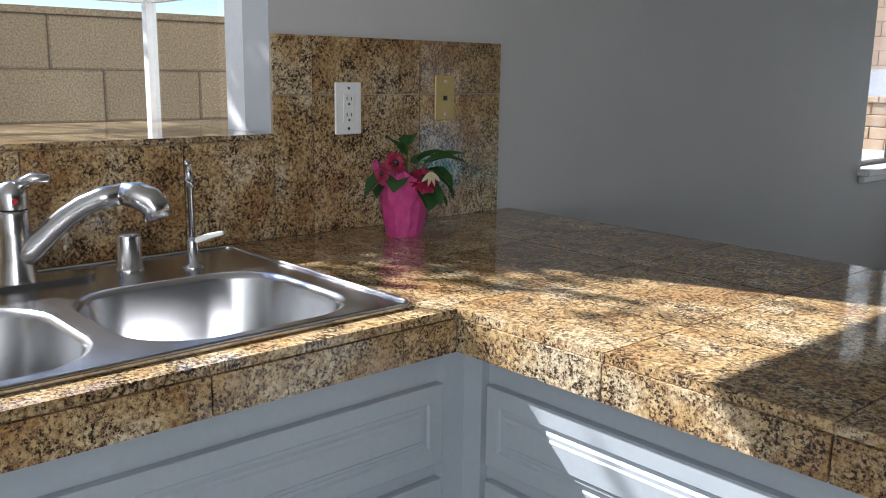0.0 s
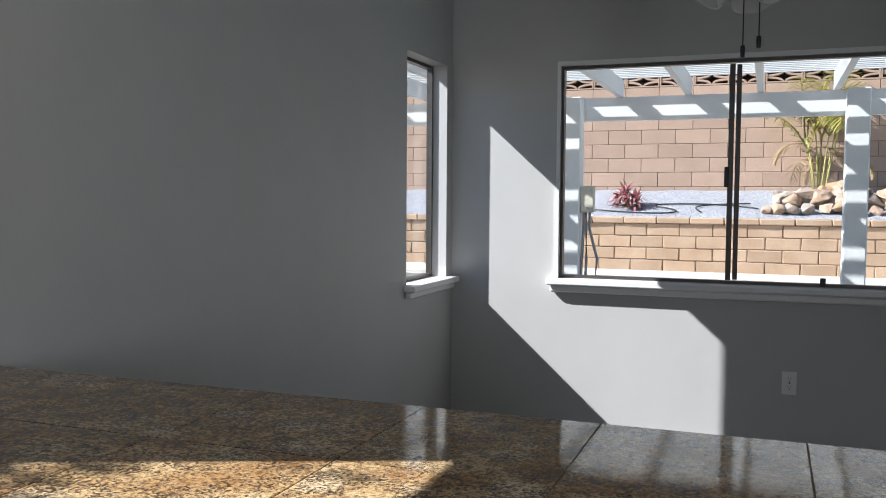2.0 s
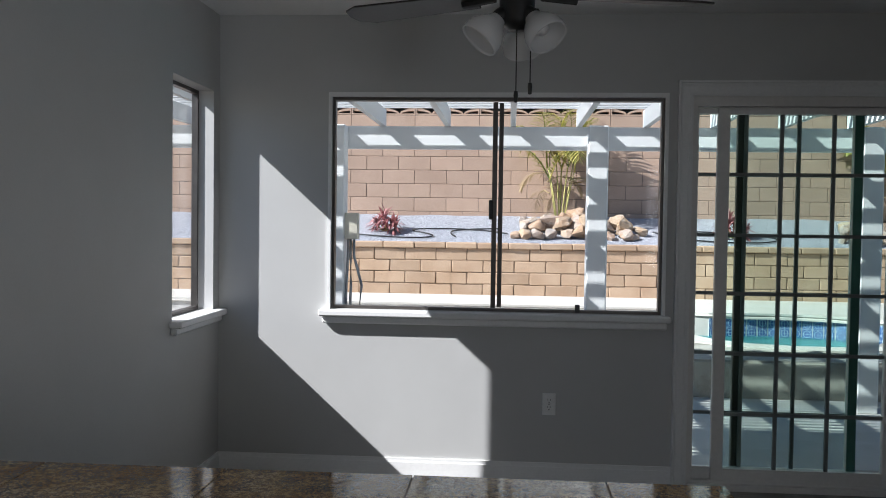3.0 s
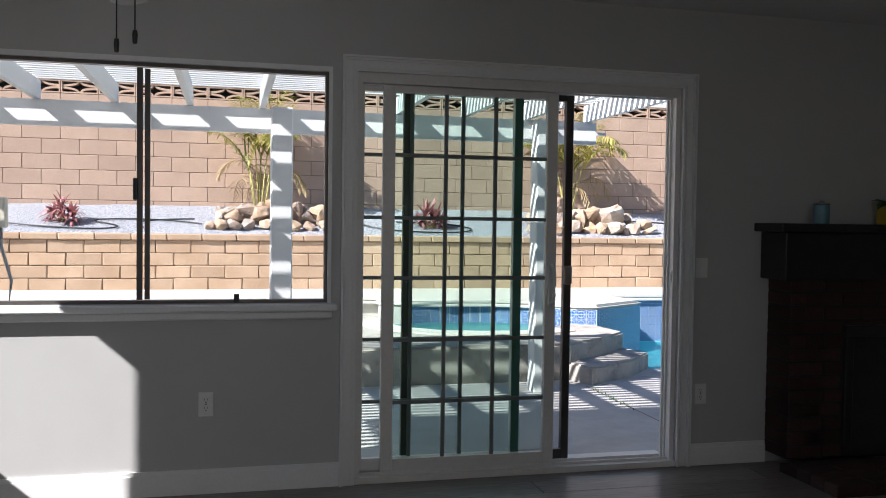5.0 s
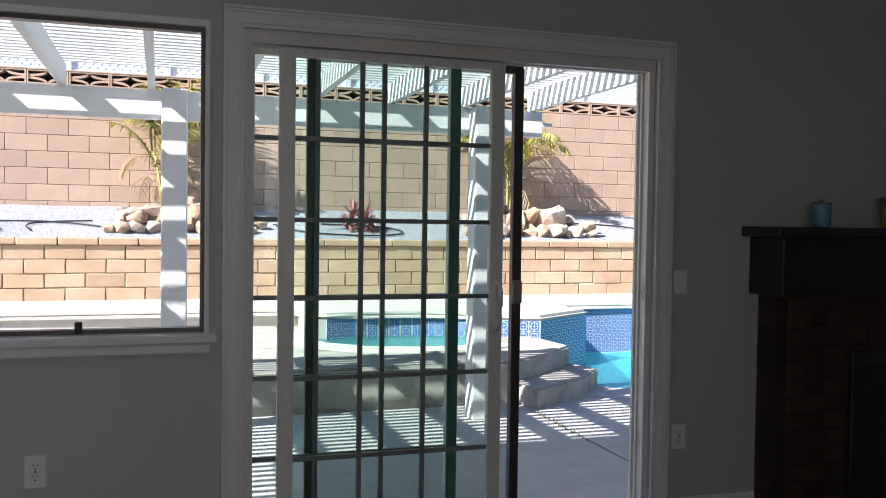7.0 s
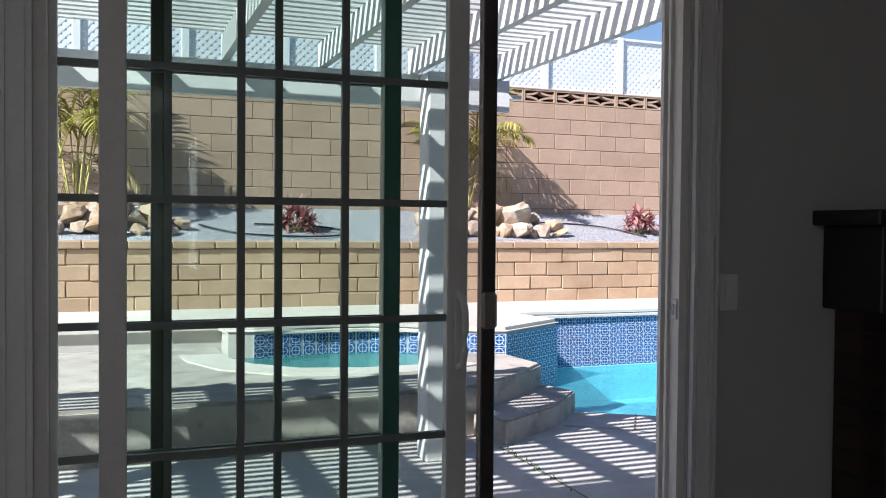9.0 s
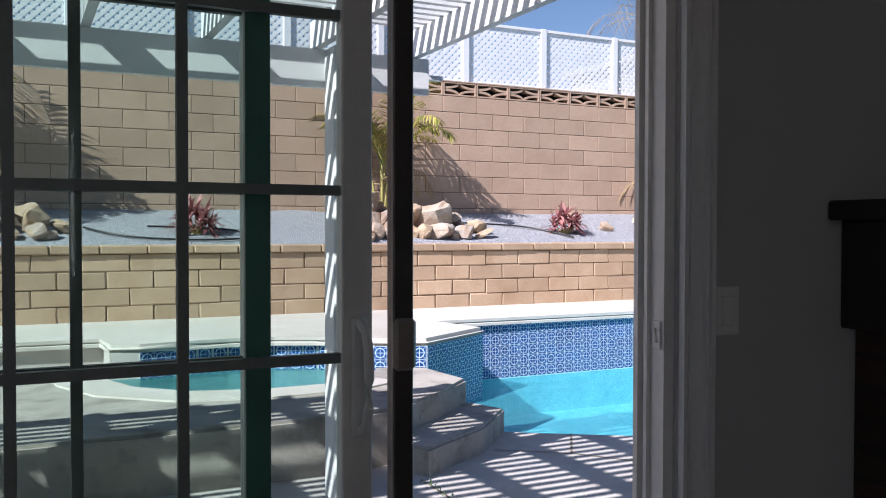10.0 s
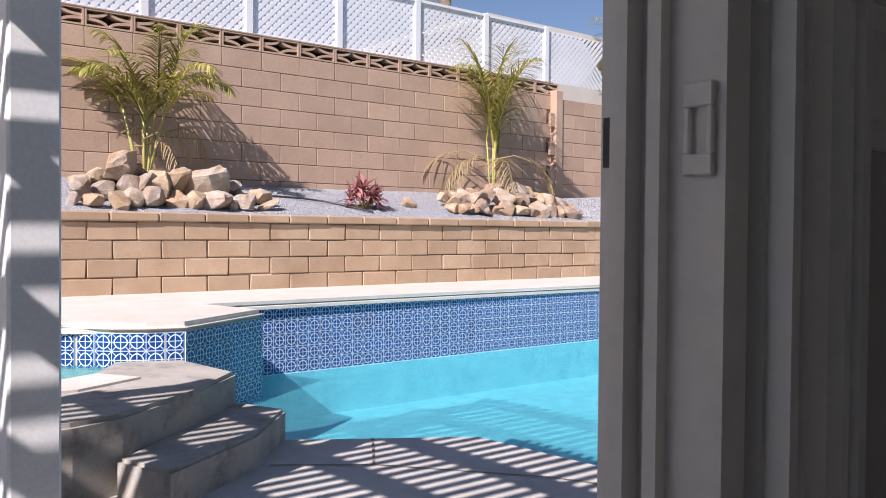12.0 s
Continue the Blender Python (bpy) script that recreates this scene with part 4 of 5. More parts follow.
bmesh.ops.bevel(bm, geom=[e for e in bm.edges if all(v.co.x > 3.5 for v in e.verts) and abs(e.verts[0].co.y - e.verts[1].co.y) > 0.01], offset=0.085, segments=6, affect="EDGES")
part("beam", bm, PERGOLA, perg)
part("ledger", boxed(-4.2, 3.6, YW + TH, YW + TH + 0.04, 2.15, 2.29), PERGOLA, perg)
x = -3.7
k = 0
while x < 3.5:
    part("rafter", boxed(x - 0.022, x + 0.022, YW + TH + 0.04, 8.14, 2.15, 2.29), PERGOLA, perg)
    x += 0.55
    k += 1
slat_me = mesh_of("slat", boxed(-4.0, 3.5, -0.02, 0.02, 0, 0.038), PERGOLA)
y = YW + TH + 0.10
while y < 8.06:
    piece("slat", slat_me, perg, (0, y, 2.291))
    y += 0.096

# ---- pool tiles ----
TS = 0.1035


def tile_mesh():
    bm = boxed(-TS / 2 + 0.0012, TS / 2 - 0.0012, -0.008, 0, 0.0012, TS - 0.0012)
    uvl = bm.loops.layers.uv.new("UVMap")
    for f in bm.faces:
        for lp in f.loops:
            lp[uvl].uv = (lp.vert.co.x / TS + 0.5, lp.vert.co.z / TS)
    return mesh_of("pool_tile", bm, POOLTILE)


TILE = tile_mesh()
TV, TF, TUV = [], [], []


def tile_strip(parent, a, b, z1, rows, single):
    """Tiles in rows below z1 along the line from a to b; the near ones are pieces, the rest one joined sheet."""
    a, b = Vector((*a, 0)), Vector((*b, 0))
    d = (b - a).normalized()
    n = max(1, round((b - a).length / TS))
    rz = math.atan2(d.y, d.x)
    nrm = Vector((d.y, -d.x, 0))
    for i in range(n):
        c = a + d * (i + 0.5) * (b - a).length / n
        for r in range(rows):
            z = z1 - (r + 1) * TS
            if single(c):
                piece("tile", TILE, parent, (c.x, c.y, z), rz)
            else:
                k = len(TV)
                o = c + nrm * 0.008
                for su, sz in ((-1, 0), (1, 0), (1, 1), (-1, 1)):
                    TV.append((o + d * su * (TS / 2 - 0.0012))[:2] + (z + sz * (TS - 0.0024) + 0.0012,))
                    TUV.append(((su + 1) / 2, sz))
                TF.append((k, k + 1, k + 2, k + 3))


pooltiles = thing("pool_tiles", (6, 10.9, 0), "cobalt blue and white patterned pool tiles", "tiles", kind="structure")
ZT = LEDGE - 0.058
tile_strip(pooltiles, (4.88, 10.945), (14.4, 10.945), ZT, 5, lambda c: c.x < 7.6)
tile_strip(pooltiles, (4.31, 9.80), (5.06, 10.29), ZT, 6, lambda c: True)
tile_strip(pooltiles, (5.06, 10.29), (4.86, 10.93), ZT, 6, lambda c: False)
for a, b in zip(LEDGEPOLY[3:11], LEDGEPOLY[4:12]):
    tile_strip(pooltiles, a, b, ZT, 2, lambda c: True)
me = bpy.data.meshes.new("far_tiles")
me.from_pydata(TV, [], TF)
uvl = me.uv_layers.new(name="UVMap")
for i, uv in enumerate(TUV):
    uvl.data[i].uv = uv
me.materials.append(POOLTILE)
far = new("far_tiles", me)
far.parent = pooltiles
far.matrix_parent_inverse = Matrix.Translation(-pooltiles.location)
tagged(far, "cobalt blue patterned tiles in a far row", kind="stuff")

# floor planks
plank_me = mesh_of("plank", boxed(0, 1.21, 0, 0.178, -0.012, 0.0, bevel=0.001), FLOORM)
for j in range(28):
    y = 0.4 + j * 0.18
    if y > YW - 0.2:
        break
    x = -1.38 + (j * 0.37) % 1.2 - 1.2
    while x < 4.7:
        if x >= XL:
            piece("plank", plank_me, floor, (x, y, 0))
        elif x + 1.21 > XL + 0.03:
            cutoff = mesh_of("plank", boxed(0, x + 1.21 - XL, 0, 0.178, -0.012, 0.0, bevel=0.001), FLOORM)
            piece("plank", cutoff, floor, (XL, y, 0))
        x += 1.215
bm = bmesh.new()
box(bm, XL, XR, YB, 0.398, -0.011, 0.0)
box(bm, XL, XR, 5.079, YW - 0.001, -0.011, -0.001)
box(bm, 5.8, XR, 0.398, 5.079, -0.011, -0.001)
o = part("far_planks", bm, FLOORM, floor)
tagged(o, "grey wood-look planks", kind="stuff")

# ---- kitchen things ----


def rounded(x0, x1, y0, y1, r, n=6):
    """The outline of a rectangle with round corners, counter-clockwise."""
    out = []
    for cx, cy, a0 in ((x1 - r, y1 - r, 0), (x0 + r, y1 - r, 90), (x0 + r, y0 + r, 180), (x1 - r, y0 + r, 270)):
        for k in range(n + 1):
            a = radians(a0 + 90 * k / n)
            out.append((cx + r * math.cos(a), cy + r * math.sin(a)))
    return out


def loop_edges(bm, poly, z):
    vs = [bm.verts.new((x, y, z)) for x, y in poly]
    return vs, [bm.edges.new((vs[i], vs[(i + 1) % len(vs)])) for i in range(len(vs))]


def skin(bm, a, b):
    for i in range(len(a)):
        bm.faces.new((a[i], a[(i + 1) % len(a)], b[(i + 1) % len(b)], b[i]))


sink = thing("kitchen_sink", (-1.0, 0.83, CZ), "double bowl brushed stainless steel drop-in sink", "sink")
BOWLS = ((-1.115, -0.738, 0.80, 1.190, 0.115), (-1.115, -0.738, 0.455, 0.765, 0.115))
bm = bmesh.new()
RZ = CZ + 0.006
outer, oe = loop_edges(bm, rounded(-1.325, -0.700, 0.415, 1.248, 0.02), RZ)
edges = list(oe)
tops = []
for x0, x1, y0, y1, r in BOWLS:
    v, e = loop_edges(bm, rounded(x0, x1, y0, y1, r), RZ)
    edges += e
    tops.append(v)
bmesh.ops.triangle_fill(bm, use_beauty=True, use_dissolve=False, edges=edges)
skirt = [bm.verts.new((v.co.x * 1.0, v.co.y, CZ + 0.0005)) for v in outer]
skin(bm, outer, skirt)
part("rim", bm, STEEL, sink)
bm = bmesh.new()
ring = [(x, y, RZ + 0.001) for x, y in rounded(-1.319, -0.706, 0.421, 1.242, 0.018)]
tube(bm, ring + ring[:1], 0.0042, 8)
part("rim_bead", bm, STEEL, sink, "rolled bright steel edge", smooth=True)
for (x0, x1, y0, y1, r), v in zip(BOWLS, tops):
    bm = bmesh.new()
    prev = None
    for inset, dz in ((0.0, 0.0), (0.006, -0.003), (0.010, -0.012), (0.018, -0.15), (0.03, -0.172), (0.055, -0.182)):
        ring = [bm.verts.new((x, y, RZ + dz)) for x, y in rounded(x0 + inset, x1 - inset, y0 + inset, y1 - inset, r - inset * 0.4)]
        if prev:
            skin(bm, prev, ring)
        prev = ring
    bm.faces.new(prev)
    part("bowl", bm, STEEL, sink, smooth=True)
    cx, cy = (x0 + x1) / 2, (y0 + y1) / 2
    bm = bmesh.new()
    lathe(bm, [(0.045, RZ - 0.180), (0.04, RZ - 0.178), (0.03, RZ - 0.184), (0.0, RZ - 0.184)], (cx, cy, 0))
    part("drain", bm, CHROME, sink)

FX, FY = -1.232, 0.785
faucet = thing("kitchen_faucet", (FX, FY, RZ), "brushed nickel pull-out kitchen faucet with a lever", "faucet")
bm = bmesh.new()
prism(bm, rounded(FX - 0.03, FX + 0.03, FY - 0.12, FY + 0.13, 0.028), RZ, RZ + 0.008)
part("base_plate", bm, CHROME, faucet)
bm = bmesh.new()
lathe(bm, [(0.033, RZ + 0.008), (0.031, RZ + 0.014), (0.027, RZ + 0.05), (0.026, RZ + 0.09), (0.0262, RZ + 0.13), (0.024, RZ + 0.135), (0.0, RZ + 0.135)], (FX, FY, 0))
part("body", bm, CHROME, faucet, smooth=True)
bm = bmesh.new()
lathe(bm, [(0.0255, RZ + 0.137), (0.026, RZ + 0.160), (0.02, RZ + 0.180), (0.0, RZ + 0.185)], (FX, FY, 0))
tube(bm, [(FX + 0.004, FY + 0.004, RZ + 0.172), (FX + 0.025, FY + 0.028, RZ + 0.190), (FX + 0.045, FY + 0.05, RZ + 0.190)], [0.012, 0.01, 0.006], 10)
part("lever", bm, CHROME, faucet, smooth=True)
bm = bmesh.new()
rod(bm, (FX + 0.0262 * 0.8, FY - 0.003, RZ + 0.152), (FX + 0.0275, FY - 0.004, RZ + 0.152), 0.005)
part("red_dot", bm, mat("red_enamel", (0.45, 0.02, 0.02), (0.5, 0.03, 0.03), 9.0, 0.3), faucet, "small red hot-water mark")
UX, UY = 0.62, 0.785
bm = bmesh.new()
sp = [(0.0, 0.045), (0.03, 0.067), (0.06, 0.097), (0.09, 0.123), (0.12, 0.143), (0.15, 0.156), (0.187, 0.163)]
tube(bm, [(FX + UX * d, FY + UY * d, RZ + h) for d, h in sp], [0.024, 0.021, 0.0195, 0.019, 0.0185, 0.0185, 0.019], 16)
part("spout", bm, CHROME, faucet, smooth=True)
bm = bmesh.new()
hd = [(0.186, 0.1635), (0.212, 0.161), (0.232, 0.152), (0.243, 0.138), (0.247, 0.122)]
tube(bm, [(FX + UX * d, FY + UY * d, RZ + h) for d, h in hd], [0.020, 0.0235, 0.0255, 0.0255, 0.0235], 16)
part("spray_head", bm, CHROME, faucet, smooth=True)

cap = thing("air_gap", (-1.235, 0.985, RZ), "polished chrome air gap cap on the sink deck", "air gap")
bm = bmesh.new()
lathe(bm, [(0.027, RZ), (0.027, RZ + 0.006), (0.0235, RZ + 0.008), (0.0235, RZ + 0.066), (0.022, RZ + 0.071), (0.0, RZ + 0.071)], (-1.235, 0.985, 0))
part("cap", bm, CHROME, cap, smooth=True)

tap = thing("filter_tap", (-1.185, 1.09, RZ), "slim chrome filtered water tap with a lever", "tap")
bm = bmesh.new()
lathe(bm, [(0.022, RZ), (0.022, RZ + 0.004), (0.011, RZ + 0.008), (0.011, RZ + 0.05), (0.008, RZ + 0.06), (0.0, RZ + 0.06)], (-1.185, 1.09, 0))
part("base", bm, CHROME, tap, smooth=True)
bm = bmesh.new()
tube(bm, [(-1.185, 1.09, RZ + 0.05), (-1.185, 1.09, RZ + 0.155), (-1.185, 1.09, RZ + 0.157), (-1.185, 1.09, RZ + 0.172), (-1.184, 1.089, RZ + 0.174), (-1.180, 1.085, RZ + 0.200), (-1.174, 1.079, RZ + 0.205)], [0.006, 0.006, 0.010, 0.010, 0.007, 0.007, 0.004], 10)
part("spout", bm, CHROME, tap, smooth=True)
bm = bmesh.new()
tube(bm, [(-1.18, 1.093, RZ + 0.052), (-1.16, 1.111, RZ + 0.062), (-1.137, 1.131, RZ + 0.07)], [0.006, 0.0055, 0.004], 8)
part("lever", bm, TRIM, tap)


# wall plates
IVORY = mat("ivory_plastic", (0.50, 0.38, 0.14), (0.56, 0.43, 0.18), 12.0, 0.35, stain=0.08)
WHITEP = mat("white_plastic", (0.84, 0.84, 0.82), (0.88, 0.88, 0.86), 12.0, 0.35, stain=0.05)


def plate(name, label, category, w, h, material, m, kind_of):
    """A wall plate in its own plane (u right, z up, front to -y), set by the pose m."""
    ob = new(name)
    ob.matrix_world = m
    tagged(ob, label, category)

    def add(nm, bm, mt, lab=""):
        o = new(nm, mesh_of(nm, bm, mt))
        o.parent = ob
        return tagged(o, lab)
    add("cover", boxed(-w / 2, w / 2, -0.006, 0, -h / 2, h / 2, bevel=0.002), material)
    if kind_of == "outlet":
        for z in (-0.019, 0.019):
            add("socket", boxed(-0.016, 0.016, -0.0085, -0.006, z - 0.0155, z + 0.0155, bevel=0.001), material)
            bm = bmesh.new()
            box(bm, -0.0075, -0.0055, -0.0092, -0.0085, z + 0.0, z + 0.009)
            box(bm, 0.0055, 0.0075, -0.0092, -0.0085, z + 0.0, z + 0.008)
            box(bm, -0.0025, 0.0025, -0.0092, -0.0085, z - 0.011, z - 0.006)
            add("slots", bm, BLACK, "dark plug slots")
        add("screw", boxed(-0.003, 0.003, -0.0075, -0.006, -0.003, 0.003), CHROME)
    elif kind_of == "decora":
        add("socket", boxed(-0.0165, 0.0165, -0.0085, -0.006, -0.034, 0.034, bevel=0.001), material)
        for z in (-0.019, 0.019):
            bm = bmesh.new()
            box(bm, -0.0075, -0.0055, -0.0092, -0.0085, z + 0.0, z + 0.009)
            box(bm, 0.0055, 0.0075, -0.0092, -0.0085, z + 0.0, z + 0.008)
            box(bm, -0.0025, 0.0025, -0.0092, -0.0085, z - 0.011, z - 0.006)
            add("slots", bm, BLACK, "dark plug slots")
        for z in (-0.048, 0.048):
            add("screw", boxed(-0.003, 0.003, -0.0075, -0.006, z - 0.003, z + 0.003), CHROME)
    elif kind_of == "jack":
        add("jack", boxed(-0.006, 0.006, -0.0085, -0.006, -0.006, 0.006), BLACK, "black telephone jack")
        for z in (-0.042, 0.042):
            add("screw", boxed(-0.0035, 0.0035, -0.0075, -0.006, z - 0.0035, z + 0.0035), CHROME)
    else:
        add("rocker", boxed(-0.0165, 0.0165, -0.0095, -0.006, -0.033, 0.033, bevel=0.002), material)
    return ob


def facing_x(y, z, d=0.012):
    return pose(XL + d, y, z, 0, 0, 90)


plate("wall_outlet", "white double outlet plate on the granite backsplash", "outlet", 0.076, 0.124, WHITEP, facing_x(1.594, 1.206), "decora")
plate("phone_jack", "yellowed ivory telephone jack plate on the backsplash", "wall plate", 0.068, 0.116, IVORY, facing_x(1.906, 1.228), "jack")
plate("wall_outlet", "white outlet plate low on the grey wall below the window", "outlet", 0.068, 0.113, WHITEP, pose(0.352, YW, 0.418), "outlet")
plate("wall_outlet", "white outlet plate low between patio door and fireplace", "outlet", 0.068, 0.108, WHITEP, pose(2.897, YW, 0.382), "outlet")
plate("light_switch", "white rocker switch beside the patio door", "switch", 0.067, 0.106, WHITEP, pose(2.889, YW, 1.054), "switch")

# flower pot
fp = thing("flower_pot", (-1.235, 1.66, CZ), "potted red flowers in crumpled pink foil", "potted plant")
FOIL = mat("pink_foil", (0.55, 0.05, 0.22), (0.70, 0.10, 0.32), 14.0, 0.35, 0.3, fine=40.0, stain=0.2, dist=0.004)
R2 = random.Random(21)
bm = bmesh.new()
seg = 28
rings = []
for r, z in ((0.043, 0.0), (0.049, 0.035), (0.057, 0.075), (0.066, 0.112), (0.077, 0.150), (0.073, 0.152), (0.056, 0.11)):
    ring = []
    for k in range(seg):
        w = (1 + 0.035 * math.sin(k * 2.2 + z * 30) + R2.uniform(-0.02, 0.02)) if z > 0.0 else 1.0
        a = k * math.tau / seg
        zz = z + (0.022 * math.cos(a + 2.1) + 0.007 * math.sin(k * 2.3) if z > 0.09 else 0)
        ring.append(bm.verts.new((-1.235 + r * w * math.cos(a), 1.66 + r * w * math.sin(a), CZ + zz)))
    rings.append(ring)
bm.faces.new(rings[0])
for a, b in zip(rings, rings[1:]):
    skin(bm, a, b)
part("foil_wrap", bm, FOIL, fp, "crumpled pink foil wrapping")
GREENL = leaf_mat("pot_leaf", (0.03, 0.10, 0.025), (0.09, 0.22, 0.06))
REDFL = leaf_mat("red_petal", (0.22, 0.006, 0.03), (0.46, 0.02, 0.08))
PALEFL = leaf_mat("pale_petal", (0.7, 0.6, 0.35), (0.8, 0.72, 0.5))


def blade_leaf(bm, base, direction, length, width, droop, n=4, up=Vector((0, 0, 1))):
    """A pointed leaf that bends down along its length."""
    d = Vector(direction).normalized()
    s = d.cross(up)
    s = s.normalized() if s.length > 1e-3 else Vector((1, 0, 0))
    p = Vector(base)
    prev = None
    for i in range(n + 1):
        t = i / n
        w = width * (math.sin(math.pi * min(1.0, 0.18 + 0.82 * t)) ** 0.8) * 0.5
        a, b = bm.verts.new(p - s * w), bm.verts.new(p + s * w)
        if prev:
            bm.faces.new((prev[0], prev[1], b, a))
        prev = (a, b)
        d = (d - up * droop / n).normalized()
        p = p + d * length / n


def broad_leaf(bm, base, az, el, length, width, droop, roll):
    """A heart-shaped leaf on a thin stalk, folded along its midrib and arching over."""
    d = Vector((math.cos(az) * math.cos(el), math.sin(az) * math.cos(el), math.sin(el)))
    s = Matrix.Rotation(roll, 3, d) @ d.cross(Vector((0, 0, 1))).normalized()
    p = Vector(base)
    prev = None
    for i in range(7):
        t = i / 6
        w = width * 0.5 * (math.sin(math.pi * min(1.0, 0.16 + 0.84 * t)) ** 0.7) * (1 + 0.07 * (-1) ** i)
        if i == 6:
            w = 0.0015
        up = s.cross(d).normalized()
        row = [bm.verts.new(p - s * w + up * w * 0.35), bm.verts.new(p), bm.verts.new(p + s * w + up * w * 0.35)]
        if prev:
            bm.faces.new((prev[0], prev[1], row[1], row[0]))
            bm.faces.new((prev[1], prev[2], row[2], row[1]))
        prev = row
        d = (d - Vector((0, 0, droop / 6))).normalized()
        p = p + d * length / 6


bm = bmesh.new()
stalks = bmesh.new()
heart = Vector((-1.235, 1.665, CZ + 0.115))
# azimuth, rise, stalk length, leaf length, width, droop
for az, el, st, ln, wd, dr in ((-70, 75, 0.085, 0.085, 0.05, 0.6), (-30, 80, 0.10, 0.08, 0.045, 0.9), (60, 50, 0.07, 0.10, 0.05, 0.5), (75, 42, 0.085, 0.105, 0.04, 0.9), (85, 30, 0.07, 0.10, 0.05, 1.8), (55, 25, 0.06, 0.09, 0.055, 2.2), (20, 15, 0.03, 0.085, 0.07, 1.6), (-5, 10, 0.03, 0.085, 0.075, 1.7), (-55, 35, 0.05, 0.075, 0.06, 1.5), (-100, 30, 0.05, 0.08, 0.055, 1.7), (-85, 20, 0.04, 0.07, 0.05, 1.4), (40, 65, 0.07, 0.08, 0.045, 0.8), (100, 60, 0.06, 0.08, 0.04, 0.8), (5, 45, 0.04, 0.07, 0.05, 1.2), (65, 5, 0.05, 0.08, 0.05, 2.0)):
    az, el = radians(az), radians(el)
    d = Vector((math.cos(az) * math.cos(el), math.sin(az) * math.cos(el), math.sin(el)))
    e = heart + d * st
    rod(stalks, heart - Vector((0, 0, 0.03)), e, 0.0022, 0.0016, 6)
    broad_leaf(bm, e, az, el * 0.6, ln, wd, dr, R2.uniform(-0.5, 0.5))
part("leaves", bm, GREENL, fp, "broad drooping dark green leaves")
part("stalks", stalks, GREENL, fp, "thin green stalks")


def bloom(c, toward, size):
    """A daisy-like head of two rings of narrow petals facing one way."""
    t = Vector(toward).normalized()
    u = t.orthogonal().normalized()
    v = t.cross(u)
    bm = bmesh.new()
    for ring, (n, up) in enumerate(((18, 0.15), (14, 0.7))):
        for i in range(n):
            a = (i + 0.5 * ring) * math.tau / n
            d = u * math.cos(a) + v * math.sin(a) + t * up
            blade_leaf(bm, Vector(c) + t * 0.002 * ring, d, size * (1.0 - 0.25 * ring) * R2.uniform(0.85, 1.1), size * 0.32, 0.35, 3, t)
    part("flower", bm, REDFL, fp, "deep red petals")
    bm = bmesh.new()
    bmesh.ops.create_uvsphere(bm, u_segments=10, v_segments=6, radius=size * 0.27, matrix=Matrix.Translation(Vector(c) + t * 0.004))
    part("flower_eye", bm, BLACK, fp, "dark flower centre")


bloom((-1.195, 1.600, CZ + 0.178), (0.8, -0.45, 0.25), 0.030)
bloom((-1.160, 1.655, CZ + 0.140), (0.7, -0.3, 0.7), 0.038)
bloom((-1.200, 1.565, CZ + 0.155), (0.5, -0.8, 0.2), 0.022)
bm = bmesh.new()
for a in (-150, -110, -70, -35):
    blade_leaf(bm, (-1.128, 1.650, CZ + 0.160), (0.25 + 0.2 * math.cos(radians(a)), 0.75 * math.cos(radians(a)), math.sin(radians(a))), 0.034, 0.011, 0.3, 3, Vector((1, 0, 0.2)))
part("pale_flower", bm, PALEFL, fp, "one pale faded flower")

# ---- ceiling fan ----
HX, HY = 0.15, 3.6
fan = thing("ceiling_fan", (HX, HY, HC), "dark ceiling fan with three ribbed glass shades", "ceiling fan")
bm = bmesh.new()
lathe(bm, [(0.0, HC), (0.07, HC), (0.068, HC - 0.03), (0.03, HC - 0.06), (0.014, HC - 0.07), (0.014, HC - 0.16)], (HX, HY, 0))
part("canopy", bm, BLACK, fan, smooth=True)
bm = bmesh.new()
lathe(bm, [(0.02, HC - 0.16), (0.09, HC - 0.175), (0.105, HC - 0.21), (0.10, HC - 0.27), (0.06, HC - 0.30), (0.055, HC - 0.40), (0.03, HC - 0.43), (0.0, HC - 0.43)], (HX, HY, 0), 28)
part("motor_housing", bm, BLACK, fan, smooth=True)
FANB = mat("fan_blade", (0.022, 0.02, 0.02), (0.035, 0.03, 0.03), 6.0, 0.45, 0.05, fine=60.0, stain=0.2)
for i in range(5):
    a = radians(155 + 72 * i)
    bm = bmesh.new()
    m = Matrix.Translation((HX, HY, HC - 0.32)) @ Matrix.Rotation(a, 4, "Z") @ Matrix.Rotation(radians(10), 4, "X")
    pts = [(0.16, -0.055), (0.60, -0.072), (0.655, -0.045), (0.665, 0.0), (0.655, 0.045), (0.60, 0.072), (0.16, 0.055)]
    lo = [bm.verts.new(m @ Vector((x, y, 0))) for x, y in pts]
    hi = [bm.verts.new(m @ Vector((x, y, 0.007))) for x, y in pts]
    bm.faces.new(lo), bm.faces.new(hi)
    skin(bm, lo, hi)
    b = part("blade", bm, FANB, fan)
    bm = bmesh.new()
    rod(bm, m @ Vector((0.08, 0, 0.0)), m @ Vector((0.20, 0, -0.004)), 0.012, 0.016, 8)
    part("blade_arm", bm, BLACK, b)


